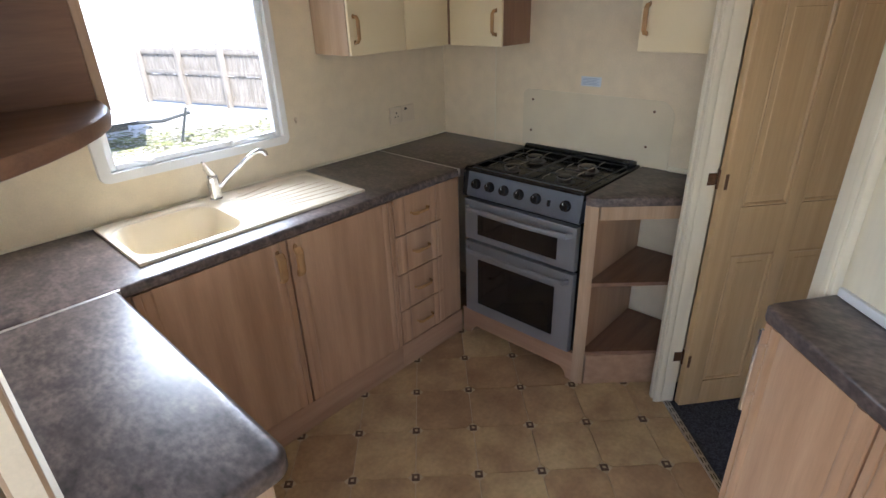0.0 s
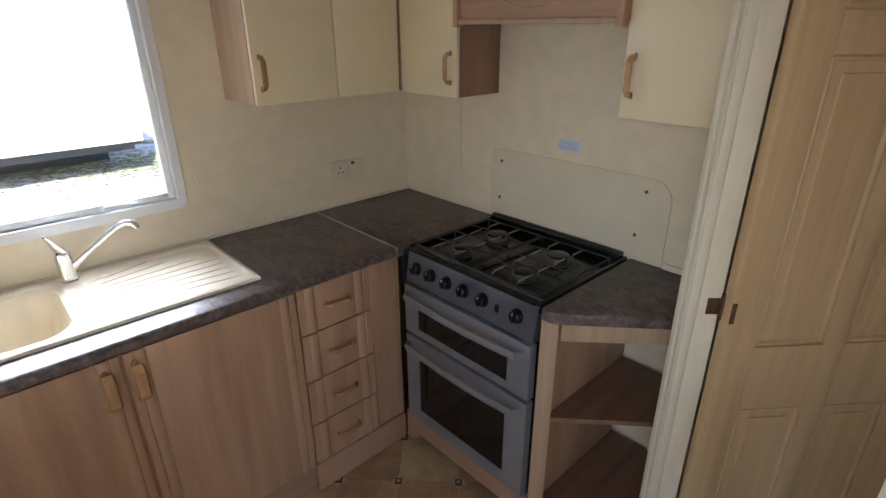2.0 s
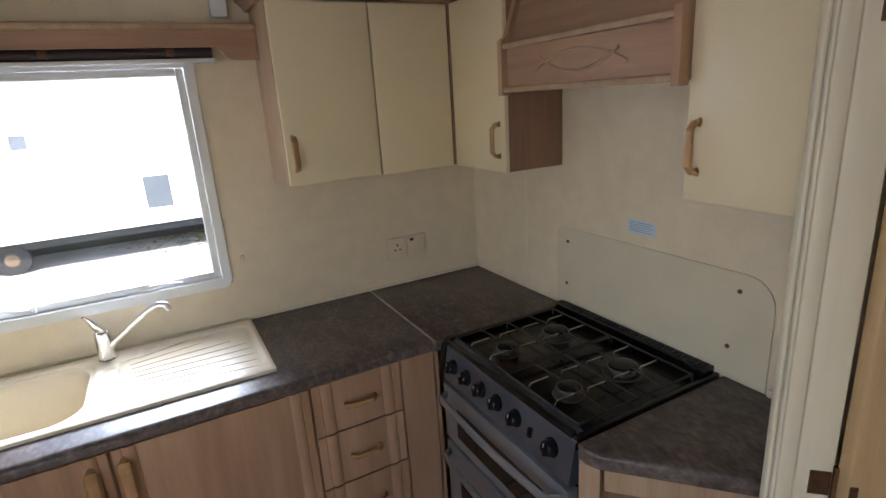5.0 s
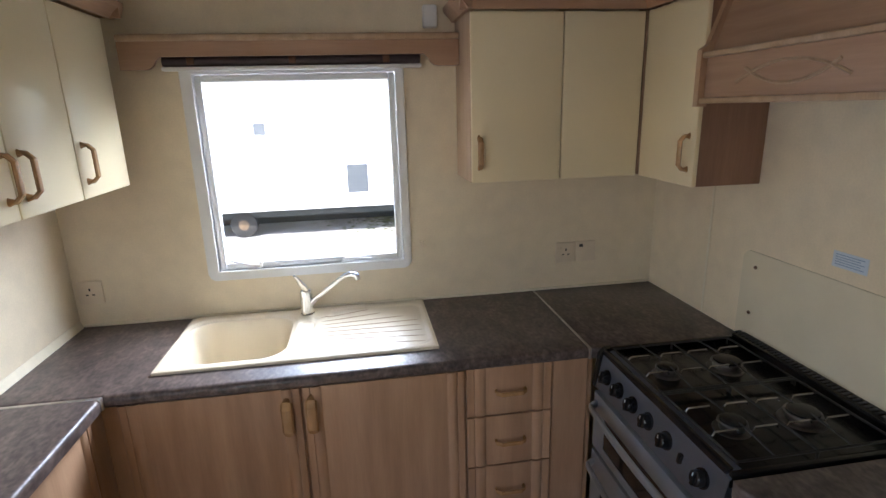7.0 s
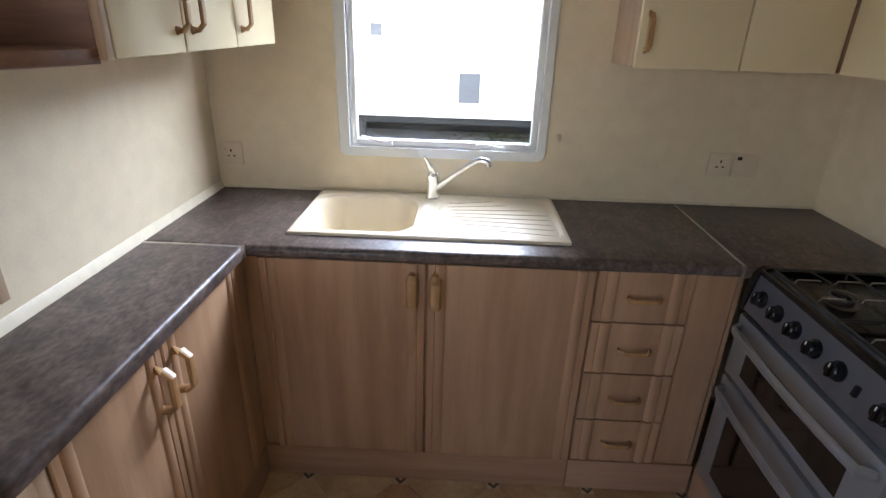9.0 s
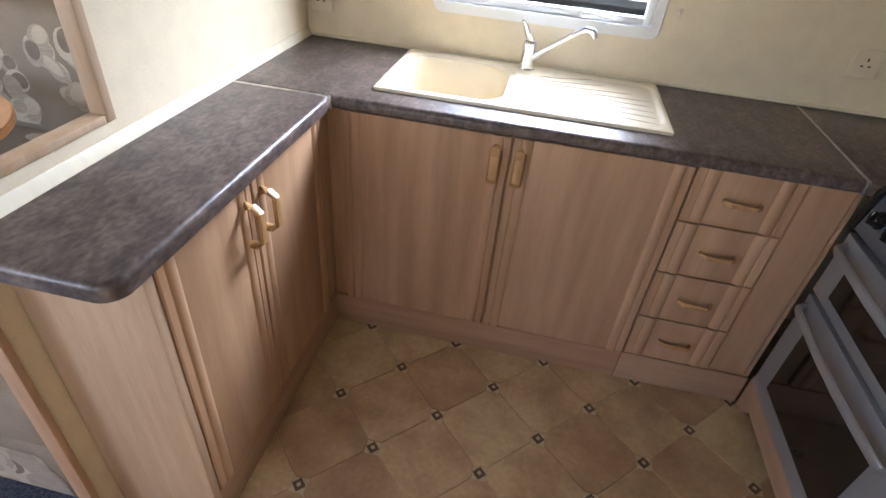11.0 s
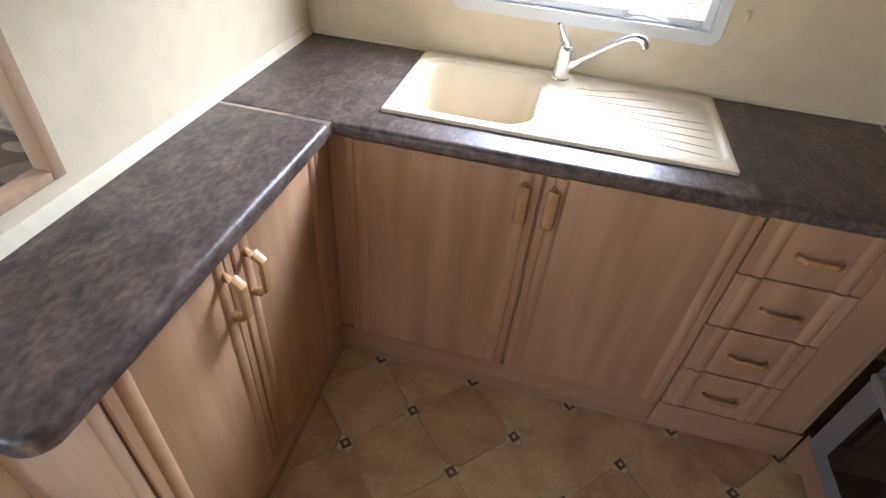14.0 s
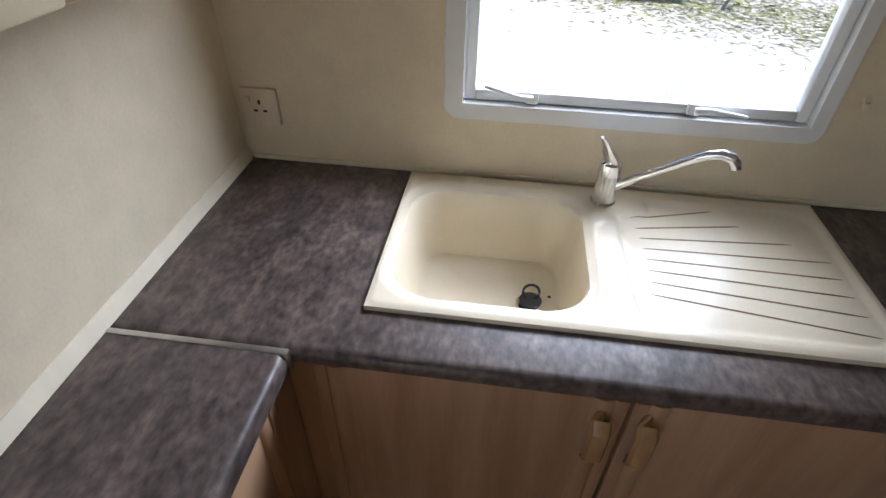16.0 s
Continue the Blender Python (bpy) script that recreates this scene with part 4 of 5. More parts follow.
for y, z in ((1.395, 1.137), (0.781, 1.139), (0.80, 0.985), (1.40, 0.985)):
    bm = bmesh.new()
    tube(bm, [(RX - 0.005, y, z), (RX - 0.008, y, z), (RX - 0.0088, y, z)], [0.006, 0.0055, 0.003], 12)
    part("screw", bm, BRONZE, sp, "small dark screw")
st = thing("wall_sticker", (RX, 1.09, 1.24), "small pale blue instruction sticker above the splash panel", "sticker")
bm = bmesh.new()
box(bm, (RX - 0.0012, 1.040, 1.220), (RX - 0.0003, 1.140, 1.262))
part("paper", bm, STICKER, st)
for k in range(5):
    bm = bmesh.new()
    box(bm, (RX - 0.0016, 1.050 + 0.01 * (k % 2), 1.227 + k * 0.0065), (RX - 0.0011, 1.132, 1.2295 + k * 0.0065))
    part("print_line", bm, INKBLUE, st)
bm = bmesh.new()
box(bm, (RX - 0.003, 1.628, WT + 0.001), (RX - 0.0004, 1.637, UZ0 + 0.003), 0.001)
tagged(part("panel_joint", bm, TRIM), "slim cream cover strip over a wall panel joint", "trim", "", "structure")

# ---- sink and tap ----
sink = thing("sink", (0.83, 1.75, WT), "beige composite inset sink with one bowl and a ribbed drainer", "sink")
SX0, SX1, SY0, SY1, SZ = 0.405, 1.278, 1.536, 1.978, WT + 0.010


def rr(x, y, cx, cy, hx, hy, r):
    """Distance inside a rounded rectangle: negative inside."""
    qx, qy = abs(x - cx) - hx + r, abs(y - cy) - hy + r
    return math.hypot(max(qx, 0), max(qy, 0)) + min(max(qx, qy), 0) - r


def sm(a, b, v):
    v = min(max((v - a) / (b - a), 0), 1)
    return v * v * (3 - 2 * v)


GROOVES = []
for k in range(8):
    s = k / 7
    GROOVES.append(((0.885 + 0.012 * math.sin(math.pi * s), 1.868 - 0.226 * s), (1.060 + 0.182 * sm(0, 0.45, s), 1.922 - 0.33 * s)))


def seg_dist(x, y, a, b):
    dx, dy = b[0] - a[0], b[1] - a[1]
    t = min(max(((x - a[0]) * dx + (y - a[1]) * dy) / (dx * dx + dy * dy), 0), 1)
    return math.hypot(x - a[0] - t * dx, y - a[1] - t * dy)


def sink_z(x, y):
    z = SZ + 0.003 * sm(0.0, 0.01, -rr(x, y, (SX0 + SX1) / 2, (SY0 + SY1) / 2, (SX1 - SX0) / 2, (SY1 - SY0) / 2, 0.02))
    lip = rr(x, y, 0.606, 1.748, 0.196, 0.190, 0.09)
    z -= 0.006 * sm(0.004, -0.012, lip)
    dr = rr(x, y, 1.058, 1.750, 0.203, 0.188, 0.05)
    ledge = rr(x, y, 0.835, 1.93, 0.085, 0.060, 0.035)
    z -= 0.006 * sm(0.004, -0.010, dr) * sm(-0.004, 0.010, ledge)
    z -= 0.004 * sm(0.003, -0.006, rr(x, y, 0.838, 1.735, 0.026, 0.105, 0.02))
    bowl = rr(x, y, 0.607, 1.744, 0.178, 0.168, 0.085)
    z -= 0.150 * sm(0.004, -0.034, bowl) + 0.01 * sm(-0.03, -0.12, bowl)
    return z


bm = bmesh.new()
nx, ny = 190, 98
grid = [[bm.verts.new((SX0 + (SX1 - SX0) * i / nx, SY0 + (SY1 - SY0) * j / ny, sink_z(SX0 + (SX1 - SX0) * i / nx, SY0 + (SY1 - SY0) * j / ny))) for j in range(ny + 1)] for i in range(nx + 1)]
for i in range(nx):
    for j in range(ny):
        bm.faces.new((grid[i][j], grid[i + 1][j], grid[i + 1][j + 1], grid[i][j + 1]))
edge = [grid[i][0] for i in range(nx + 1)] + [grid[nx][j] for j in range(1, ny + 1)] + [grid[i][ny] for i in range(nx - 1, -1, -1)] + [grid[0][j] for j in range(ny - 1, 0, -1)]
low = [bm.verts.new((v.co.x, v.co.y, WT + 0.0004)) for v in edge]
for k in range(len(edge)):
    q = (k + 1) % len(edge)
    bm.faces.new((edge[k], low[k], low[q], edge[q]))
bmesh.ops.recalc_face_normals(bm, faces=bm.faces)
part("basin", bm, SINK, sink)
# each groove is a thin dark brown line laid on the drainer
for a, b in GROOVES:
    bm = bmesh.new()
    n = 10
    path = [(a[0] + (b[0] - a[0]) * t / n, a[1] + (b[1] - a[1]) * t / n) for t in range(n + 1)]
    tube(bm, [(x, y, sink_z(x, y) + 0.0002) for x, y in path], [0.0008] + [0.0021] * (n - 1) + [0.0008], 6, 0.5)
    part("drainer_groove", bm, GROOVE, sink, "dark brown drainer groove")
bz = sink_z(0.69, 1.75)
bm = bmesh.new()
tube(bm, [(0.698, 1.748, bz - 0.002), (0.698, 1.748, bz + 0.003), (0.698, 1.748, bz + 0.0032)], [0.030, 0.029, 0.024], 24)
part("waste", bm, CHROME, sink, "chrome waste ring")
bm = bmesh.new()
disc(bm, (0.738, 1.768, sink_z(0.738, 1.768) + 0.0005), 0.004, 0.003, 0.001)
part("overflow", bm, HOLE, sink, "small dark overflow hole")
plug = thing("sink_plug", (0.698, 1.748, bz + 0.003), "black rubber plug with a ring pull in the sink bowl", "plug")
bm = bmesh.new()
tube(bm, [(0.698, 1.748, bz + 0.0034), (0.698, 1.748, bz + 0.012), (0.698, 1.748, bz + 0.0145)], [0.022, 0.024, 0.012], 24)
part("stopper", bm, BLACK_MATT, plug)
bm = bmesh.new()
tube(bm, [(0.698 + 0.017 * math.cos(a), 1.756 + 0.004 * math.sin(a), bz + 0.027 + 0.017 * math.sin(a)) for a in (2 * math.pi * k / 20 for k in range(21))], 0.0028, 6)
part("ring_pull", bm, BLACK_MATT, plug)

tap = thing("mixer_tap", (0.832, 1.918, SZ), "chrome single-lever mixer tap with a long swan spout", "tap")
bm = bmesh.new()
tx, ty = 0.832, 1.918
tube(bm, [(tx, ty, SZ + 0.0005), (tx, ty, SZ + 0.006), (tx, ty, SZ + 0.010), (tx, ty, SZ + 0.070), (tx, ty, SZ + 0.074), (tx, ty, SZ + 0.096), (tx, ty, SZ + 0.104)], [0.027, 0.027, 0.0235, 0.0225, 0.024, 0.022, 0.012], 24)
part("body", bm, CHROME, tap)
bm = bmesh.new()
tube(bm, [(tx, ty, SZ + 0.098), (tx - 0.006, ty - 0.004, SZ + 0.112), (tx - 0.016, ty - 0.010, SZ + 0.128), (tx - 0.024, ty - 0.016, SZ + 0.147), (tx - 0.034, ty - 0.024, SZ + 0.162)], [0.018, 0.019, 0.015, 0.009, 0.005], 12, 0.7)
part("lever", bm, CHROME, tap)
bm = bmesh.new()
sp_ = [(0.016, -0.004, 0.045), (0.05, -0.02, 0.078), (0.09, -0.038, 0.112), (0.13, -0.056, 0.146), (0.155, -0.067, 0.164), (0.172, -0.074, 0.170), (0.188, -0.081, 0.168), (0.196, -0.084, 0.160), (0.198, -0.085, 0.150)]
tube(bm, [(tx + a, ty + b, SZ + c) for a, b, c in sp_], [0.0115, 0.009, 0.0082, 0.0082, 0.009, 0.0098, 0.0105, 0.0108, 0.010], 14)
part("spout", bm, CHROME, tap)


# ---- sockets and small fixtures ----
def socket(x, z, w, kind):
    th = thing("wall_socket", (x, BY, z), {"uk": "single ivory three-pin wall socket", "switch": "ivory fused switch with a dark indicator"}[kind], "socket", "wall sockets")
    bm = bmesh.new()
    box(bm, (x - w / 2, BY - 0.012, z - 0.043), (x + w / 2, BY - 0.0004, z + 0.043), 0.004)
    part("plate", bm, PLASTIC, th)
    if kind == "uk":
        for dx, dz, a, b in ((0, 0.012, 0.003, 0.005), (-0.011, -0.008, 0.0045, 0.0025), (0.011, -0.008, 0.0045, 0.0025)):
            bm = bmesh.new()
            box(bm, (x + dx - a, BY - 0.0125, z + dz - b), (x + dx + a, BY - 0.0118, z + dz + b))
            part("pin_hole", bm, HOLE, th)
        bm = bmesh.new()
        box(bm, (x - 0.03, BY - 0.016, z + 0.012), (x - 0.019, BY - 0.011, z + 0.026), 0.002)
        part("rocker", bm, PLASTIC, th)
    else:
        bm = bmesh.new()
        box(bm, (x - 0.030, BY - 0.016, z + 0.020), (x - 0.014, BY - 0.011, z + 0.032), 0.002)
        part("indicator", bm, HOLE, th, "dark indicator window")
    return th


socket(0.060, 1.030, 0.086, "uk")
socket(1.885, 1.055, 0.086, "uk")
socket(1.972, 1.055, 0.086, "switch")
det = thing("white_sensor_box", (1.345, BY, 1.96), "small white plastic box on the wall above the pelmet", "sensor")
bm = bmesh.new()
box(bm, (1.318, BY - 0.035, 1.925), (1.368, BY - 0.0005, 2.0), 0.006)
part("case", bm, WHITE, det)
bm = bmesh.new()
tube(bm, [(1.288, BY - 0.0006, 1.135), (1.288, BY - 0.01, 1.135)], [0.009, 0.006], 8)
box(bm, (1.283, BY - 0.016, 1.118), (1.293, BY - 0.004, 1.134), 0.002)
tagged(part("wall_hook", bm, PLASTIC), "small pale plastic hook on the wall beside the window", "hook")

# ---- slanted cabinet by the doorway ----
unit = thing("slim_base_cabinet", SLANT @ Vector((1.0, -0.13, 0)), "slim pinkish oak-effect base cabinet with a steel bar handle", "cabinet")
S0 = 0.645
FACE = Matrix(((D.x, -N.x, 0, (P0 + N * -0.145).x), (D.y, -N.y, 0, (P0 + N * -0.145).y), (0, 0, 1, 0), (0, 0, 0, 1)))
bm = bmesh.new()
box(bm, (S0 + 0.01, -0.145, 0.0), (S0 + 0.9, 0.038, WT - 0.037), 0.001, SLANT)
part("body", bm, WOOD_PALE, unit)
for a, b in ((S0 + 0.012, S0 + 0.36), (S0 + 0.366, S0 + 0.72)):
    bm = bmesh.new()
    fluted(bm, FACE, a, b, 0.12, WT - 0.045)
    dd = part("door", bm, WOOD, unit)
    if a < S0 + 0.1:
        bm = bmesh.new()
        q = [FACE @ Vector(p) for p in ((a + 0.03, 0.045, 0.60), (a + 0.03, 0.045, 0.85))]
        tube(bm, q, 0.006, 10)
        for z in (0.65, 0.80):
            tube(bm, [FACE @ Vector((a + 0.03, 0.017, z)), FACE @ Vector((a + 0.03, 0.045, z))], 0.005, 8)
        part("handle", bm, CHROME, dd, "brushed steel bar handle")
bm = bmesh.new()
c0 = [(S0 - 0.03, 0.038), (S0 - 0.005, -0.142), (S0 + 0.002, -0.160), (S0 + 0.02, -0.170), (S0 + 0.92, -0.170), (S0 + 0.92, 0.038)]
prism(bm, [tuple((SLANT @ Vector((a, b, 0)))[:2]) for a, b in c0], WT - 0.036, WT)
bmesh.ops.bevel(bm, geom=[e for e in bm.edges if all(abs(v.co.z - WT) < 1e-5 for v in e.verts)], offset=0.008, segments=3, affect="EDGES", profile=0.5)
tagged(part("worktop", bm, SLATE), "dark slate-effect top of the slim cabinet", "worktop", "worktops")
bm = bmesh.new()
box(bm, (S0 - 0.02, 0.026, WT + 0.0005), (S0 + 0.9, 0.0395, WT + 0.025), 0.004, SLANT)
tagged(part("upstand", bm, WHITE), "white sealing strip behind the slim cabinet top", "trim", "", "structure")

# ---- lounge, seen through the hatch and past the partition ----
table = thing("oval_table", (-1.20, 0.87, 0), "orange beech pedestal table with an oval top", "table")
bm = bmesh.new()
pts = [(-1.03 + 0.46 * math.cos(a), 1.10 + 0.34 * math.sin(a)) for a in (2 * math.pi * k / 40 for k in range(40))]
prism(bm, pts, 0.715, 0.742)
bmesh.ops.bevel(bm, geom=[e for e in bm.edges if abs(e.verts[0].co.z - e.verts[1].co.z) < 1e-6], offset=0.007, segments=2, affect="EDGES")
part("tabletop", bm, TABLE, table)
bm = bmesh.new()
tube(bm, [(-1.20, 0.87, 0.006), (-1.20, 0.87, 0.03), (-1.20, 0.87, 0.05), (-1.20, 0.87, 0.715)], [0.17, 0.16, 0.035, 0.03], 24)
part("pedestal", bm, SILVER, table)


def cushion(bm, lo, hi, r=0.05):
    box(bm, lo, hi, r, seg=4)


def printed(ob_name, lo, hi, parent, seed, count, normal):
    """A padded block whose cloth carries a print of overlapping pebbles."""
    bm = bmesh.new()
    cushion(bm, lo, hi)
    base = part(ob_name, bm, FABRIC, parent)
    rng = random.Random(seed)
    span = {"-y": (0, 2), "z": (0, 1), "x": (1, 2)}[normal]
    for k in range(count):
        c_ = [rng.uniform(lo[i] + 0.06, hi[i] - 0.06) for i in span]
        rx, ry, turn = rng.uniform(0.04, 0.075), rng.uniform(0.03, 0.05), rng.uniform(0, 3.1)
        for q_, (sc, du, mat_) in enumerate(((1.0, 0.0, rng.choice((PATCH, PATCH_M))), (0.72, 0.22, rng.choice((PATCH_D, PATCH, PATCH_M))))):
            d = 0.0006 + 0.0024 * (k + 0.5 * q_) / count
            bm = bmesh.new()
            ring_ = []
            for j in range(14):
                an = 2 * math.pi * j / 14
                a_, b_ = rx * (sc * math.cos(an) + du), ry * sc * math.sin(an) * (1 + 0.12 * math.cos(an))
                uv = (c_[0] + a_ * math.cos(turn) - b_ * math.sin(turn), c_[1] + a_ * math.sin(turn) + b_ * math.cos(turn))
                uv = [min(max(v, lo[i] + 0.048), hi[i] - 0.048) for v, i in zip(uv, span)]
                ring_.append(bm.verts.new({"-y": (uv[0], lo[1] - d, uv[1]), "z": (uv[0], uv[1], hi[2] + d), "x": (hi[0] + d, uv[0], uv[1])}[normal]))
            bm.faces.new(ring_)
            part("pebble_print", bm, mat_, base)
    return base


sofa = thing("lounge_sofa", (-1.0, 1.6, 0), "taupe fabric corner sofa with a pale pebble print", "sofa")
printed("seat", (-2.2, 1.05, 0.22), (-0.06, 1.72, 0.47), sofa, 3, 60, "z")
printed("backrest", (-2.2, 1.66, 0.45), (-0.06, 1.97, 0.95), sofa, 5, 110, "-y")
printed("base_panel", (-2.2, 1.08, 0.01), (-0.06, 1.66, 0.23), sofa, 7, 30, "-y")
chair = thing("lounge_stool", (-0.3, 0.85, 0), "low upholstered seat with a pale pebble print behind the partition", "seat")
printed("seat", (-0.95, 0.575, 0.26), (-0.04, 1.04, 0.46), chair, 11, 40, "z")
printed("base_panel", (-0.93, 0.585, 0.01), (-0.045, 1.03, 0.27), chair, 13, 90, "-y")

# ---- outside ----
GZ = -0.62
bm = bmesh.new()
prism(bm, [(-600, -600), (600, -600), (600, 600), (-600, 600)], GZ - 0.2, GZ)
tagged(part("ground", bm, GRAVEL, smooth=False), "pale dry gravel ground outside", "ground", "", "structure")
rng = random.Random(4)
bm = bmesh.new()
for k in range(7000):
    s = rng.random()
    gx, gy = 1.2 + 5.0 * s + rng.gauss(0, 0.5), 11.6 - 2.2 * s + rng.gauss(0, 0.85) - 0.9 * abs(rng.gauss(0, 0.8)) * s
    h, w, a = rng.uniform(0.004, 0.02), rng.uniform(0.03, 0.09), rng.uniform(0, 6.28)
    c_, s_ = math.cos(a) * w, math.sin(a) * w
    bm.faces.new([bm.verts.new(p) for p in ((gx - c_, gy - s_, GZ), (gx + c_, gy + s_, GZ), (gx + rng.uniform(-0.03, 0.03), gy + rng.uniform(-0.03, 0.03), GZ + h))])
tagged(part("grass_patch", bm, GRASS, smooth=False), "thin mossy grass on the gravel", "grass", "", "stuff")

van = thing("neighbour_caravan", (-2.0, 10.8, GZ), "white neighbouring static caravan with small windows and a dark shaded underside", "caravan")
VY, VX0, VX1, VZ0 = 9.9, -9.0, 3.05, -0.10
bm = bmesh.new()
box(bm, (VX0, VY, VZ0), (VX1, VY + 3.0, 2.25), 0.02)
for k in range(14):
    z = VZ0 + 0.08 + k * 0.165
    box(bm, (VX0 + 0.03, VY - 0.012, z), (VX1 - 0.03, VY - 0.0005, z + 0.15), 0.006, seg=1)
part("wall", bm, VANSKIN, van)
bm = bmesh.new()
prism(bm, [(VY - 0.15, 2.2), (VY + 1.5, 2.75), (VY + 3.15, 2.2), (VY + 3.15, 2.26), (VY + 1.5, 2.82), (VY - 0.15, 2.26)], VX0 - 0.1, VX1 + 0.1, "x")
part("roof", bm, VANSKIN, van)
for x0, x1, z0, z1 in ((-0.74, -0.53, 1.27, 1.48), (0.83, 1.22, 0.17, 0.70), (-4.4, -3.2, 0.7, 1.6)):
    bm = bmesh.new()
    ring(bm, x0 - 0.04, x1 + 0.04, z0 - 0.04, z1 + 0.04, 0.045, VY - 0.035, VY - 0.013, 0.006)
    w = part("window", bm, WHITE, van, "small white-framed window")
    bm = bmesh.new()
    box(bm, (x0, VY - 0.024, z0), (x1, VY - 0.014, z1))
    part("pane", bm, VANGLASS, w, "dark tinted pane")
bm = bmesh.new()
box(bm, (VX0 + 0.2, VY + 0.25, VZ0 - 0.16), (VX1 - 0.1, VY + 0.35, VZ0 - 0.001), 0.01)
# dark sheet down to the ground stands for the shade under the van
box(bm, (VX0 + 0.2, VY + 1.4, GZ + 0.02), (VX1 - 0.3, VY + 1.5, VZ0 - 0.001), 0.01)
part("underframe", bm, VANDARK, van, "dark steel beam and a dark sheet for the shade beneath")
for wx in (-1.15, -2.0):
    bm = bmesh.new()
    tube(bm, [(wx, VY + 0.22, GZ + 0.24), (wx, VY + 0.24, GZ + 0.24), (wx, VY + 0.38, GZ + 0.24), (wx, VY + 0.40, GZ + 0.24)], [0.19, 0.24, 0.24, 0.19], 28)
    ty_ = part("wheel", bm, TYRE, van, "old black tyre")
    bm = bmesh.new()
    tube(bm, [(wx, VY + 0.21, GZ + 0.24), (wx, VY + 0.2195, GZ + 0.24)], [0.04, 0.095], 20)
    part("hub", bm, RUST, ty_, "rusty wheel hub")
bm = bmesh.new()
tube(bm, [(VX1 - 0.2, VY + 0.3, VZ0 - 0.05), (VX1 + 0.45, VY + 0.2, GZ + 0.42), (VX1 + 0.95, VY + 0.15, GZ + 0.5)], 0.03, 8)
tube(bm, [(VX1 + 0.7, VY + 0.17, GZ), (VX1 + 0.9, VY + 0.15, GZ + 0.6)], 0.025, 8)
part("drawbar", bm, VANDARK, van, "dark tow bar with a prop leg")

fence = thing("wooden_fence", (6.4, 12.0, GZ), "weathered grey upright-board fence with tall posts", "fence")
FA, FB = Vector((5.32, 15.6, GZ)), Vector((7.45, 8.2, GZ))
fd = (FB - FA).normalized()
fn = Vector((fd.y, -fd.x, 0))
if fn.x > 0:
    fn = -fn
length = (FB - FA).length
fm = Matrix(((fd.x, fn.x, 0, FA.x), (fd.y, fn.y, 0, FA.y), (0, 0, 1, GZ), (0, 0, 0, 1)))
bm = bmesh.new()
box(bm, (0, 0, 0), (0.115, 0.02, 1.0))
slat_me = bpy.data.meshes.new("board")
bm.to_mesh(slat_me)
bm.free()
slat_me.materials.append(FENCE)
for k in range(int(length / 0.135)):
    for z0, hgt in ((0.12, 0.62), (0.80, 0.55)):
        ob = new("board", slat_me)
        ob.parent = fence
        ob.matrix_parent_inverse = parent_world(fence).inverted()
        ob.matrix_basis = fm @ Matrix.Translation((k * 0.135, 0.02 + 0.004 * rng.random(), z0 + rng.uniform(-0.015, 0.015))) @ Matrix.Diagonal((1, 1, hgt, 1))
for k in range(int(length / 1.5) + 1):
    bm = bmesh.new()
    box(bm, (k * 1.5 - 0.06, 0.06, 0), (k * 1.5 + 0.06, 0.18, 1.5), 0.01, fm)
    part("post", bm, FENCE, fence)
for z in (0.05, 0.75, 1.22):
    bm = bmesh.new()
    box(bm, (0, 0.045, z), (length, 0.075, z + 0.1), 0.005, fm)
    part("rail", bm, FENCE, fence)

# ---- kitchen floor, tile by tile ----
floor = solid("floor", [((-0.012, -1.3, -0.05), (2.28, BY, 0.0))], GROUT, "ochre tile-pattern vinyl floor with small dark insets", "floor")
STEP, FX, FYO = 0.3315, 0.597, 1.2815


def octagon(cx, cy, half, cut):
    """A tile laid cornerwise with its corners clipped."""
    out = []
    for k in range(4):
        a = radians(90 * k)
        d, s = Vector((math.cos(a), math.sin(a))), Vector((-math.sin(a), math.cos(a)))
        for q in (-1, 1):
            p = d * (half - cut) + s * q * cut
            out.append((cx + p.x, cy + p.y))
    return out


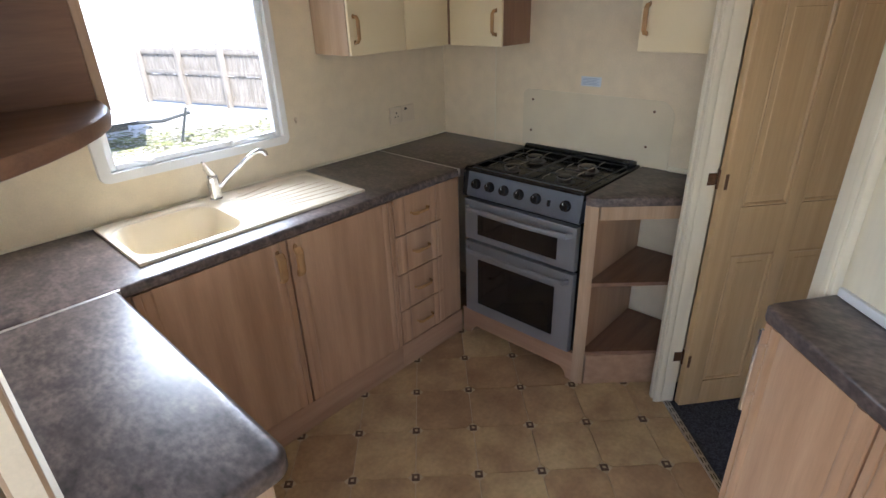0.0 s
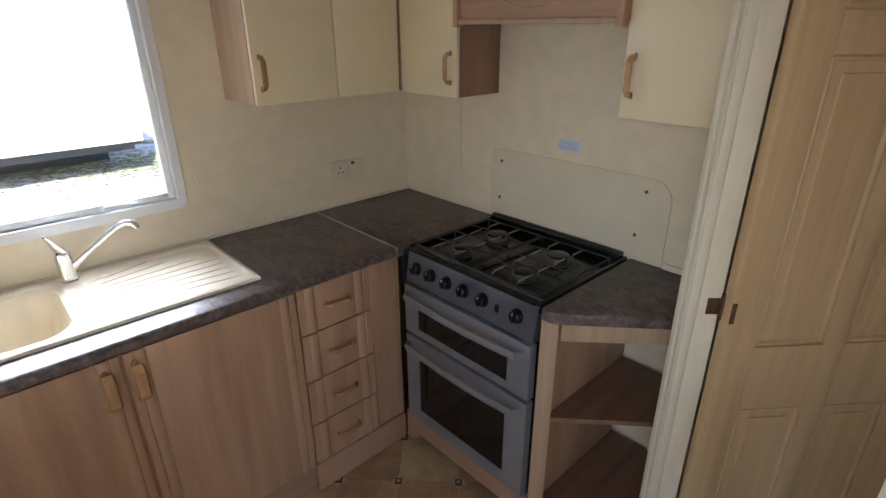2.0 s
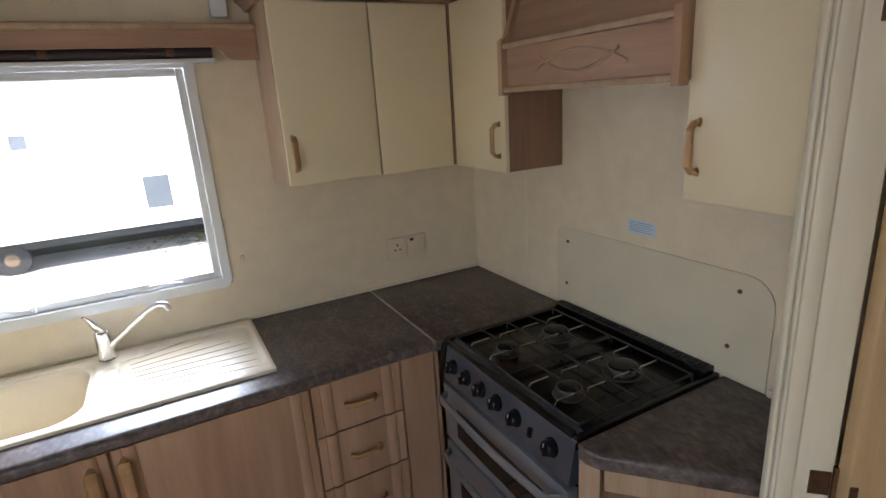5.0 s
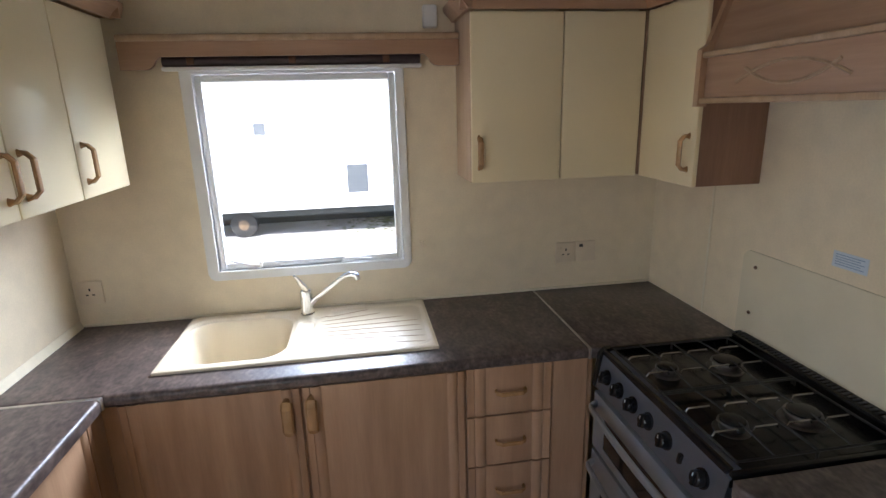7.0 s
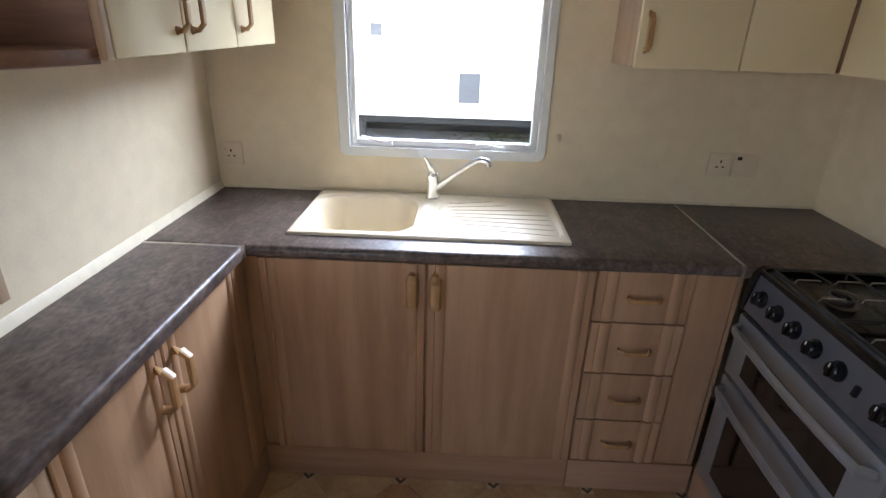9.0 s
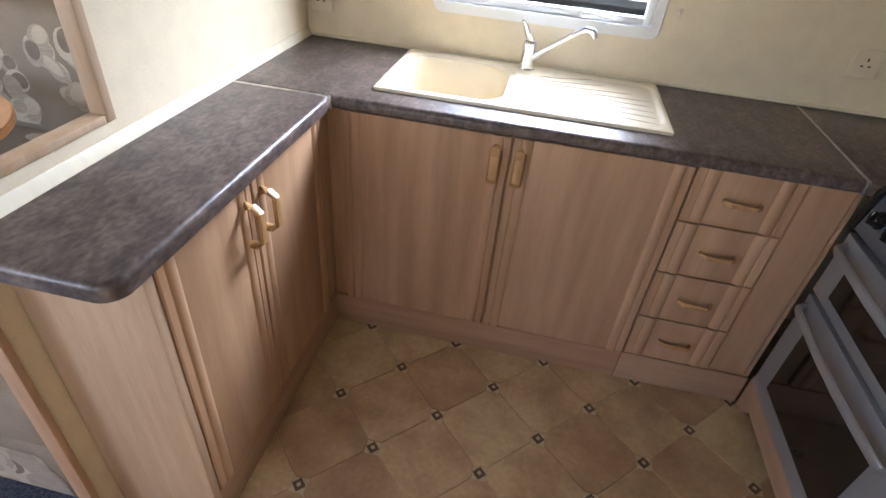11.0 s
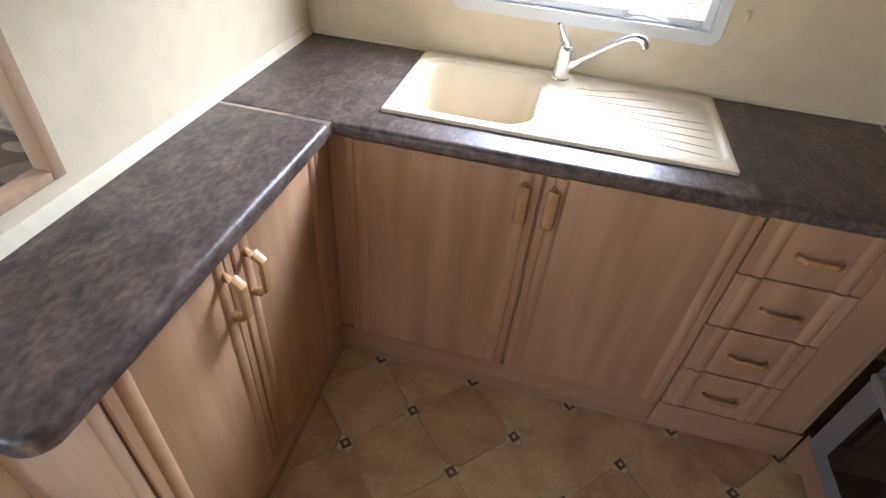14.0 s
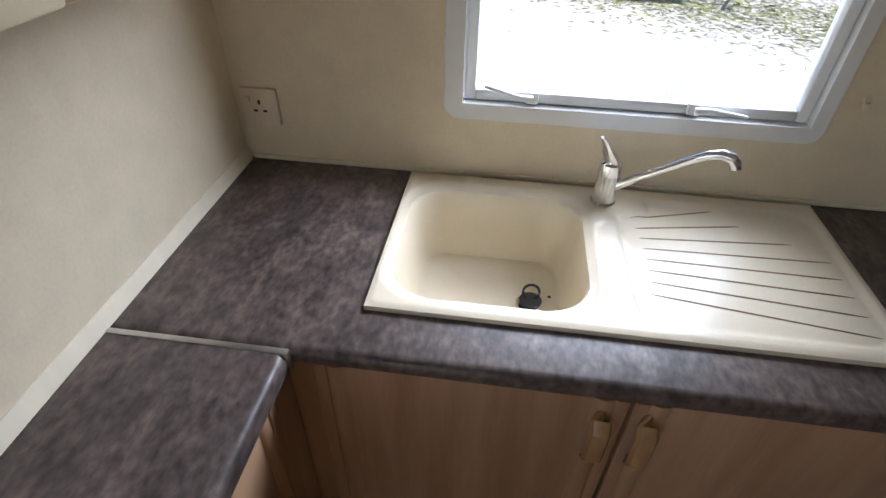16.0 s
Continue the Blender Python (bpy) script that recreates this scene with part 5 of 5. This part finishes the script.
bm = bmesh.new()
top = [bm.verts.new((x, y, 0.0035)) for x, y in octagon(0, 0, STEP / 2 - 0.003, 0.021)]
bot = [bm.verts.new((x, y, 0.0)) for x, y in octagon(0, 0, STEP / 2 - 0.0015, 0.0205)]
bm.faces.new(top)
for k in range(8):
    bm.faces.new((bot[k], bot[(k + 1) % 8], top[(k + 1) % 8], top[k]))
tile_me = bpy.data.meshes.new("tile")
bm.to_mesh(tile_me)
bm.free()
tile_me.materials.append(TILE)
bm = bmesh.new()
box(bm, (-0.0145, -0.0145, 0), (0.0145, 0.0145, 0.0030), m=Matrix.Rotation(radians(45), 4, "Z"))
box(bm, (-0.0055, -0.0055, 0), (0.0055, 0.0055, 0.0036), m=Matrix.Rotation(radians(45), 4, "Z"))
ins_me = bpy.data.meshes.new("inset")
for f in bm.faces:
    f.material_index = 1 if max(v.co.z for v in f.verts) > 0.0033 else 0
bm.to_mesh(ins_me)
bm.free()
ins_me.materials.append(INSERT)
ins_me.materials.append(GROUT)


def lay(name, me, x, y):
    ob = new(name, me)
    ob.parent = floor
    ob.matrix_basis = Matrix.Translation((x, y, 0.0002))
    return ob


def side(x, y):
    """How far a spot lies on the kitchen side of the doorway line."""
    return -(Vector((x, y, 0)) - P0).dot(N)


for i in range(-4, 7):
    for j in range(-9, 3):
        for ox, oy in ((0.5, 0.0), (0.0, 0.5)):
            x, y = FX + (i + ox) * STEP, FYO + (j + oy) * STEP
            r = STEP / 2
            if x < -r or x > 2.1 or y > 1.75 or y < -1.2 or side(x, y) < -r:
                continue
            if x - r < -0.012 or side(x, y) < r + 0.02:
                me = tile_me.copy()
                bm = bmesh.new()
                bm.from_mesh(me)
                for co, no in (((-0.012 - x, 0, 0), (1, 0, 0)), ((P0.x - x - N.x * 0.012, P0.y - y - N.y * 0.012, 0), tuple(-N))):
                    bmesh.ops.bisect_plane(bm, geom=list(bm.verts) + list(bm.edges) + list(bm.faces), plane_co=co, plane_no=no, clear_inner=True)
                if not bm.faces:
                    bm.free()
                    continue
                bm.to_mesh(me)
                bm.free()
                lay("tile", me, x, y)
            else:
                lay("tile", tile_me, x, y)
        for ox in (0.0, 0.5):
            x, y = FX + (i + ox) * STEP, FYO + (j + ox) * STEP
            if 0.0 < x < 2.1 and -1.2 < y < 1.6 and side(x, y) > 0.02:
                lay("inset", ins_me, x, y)
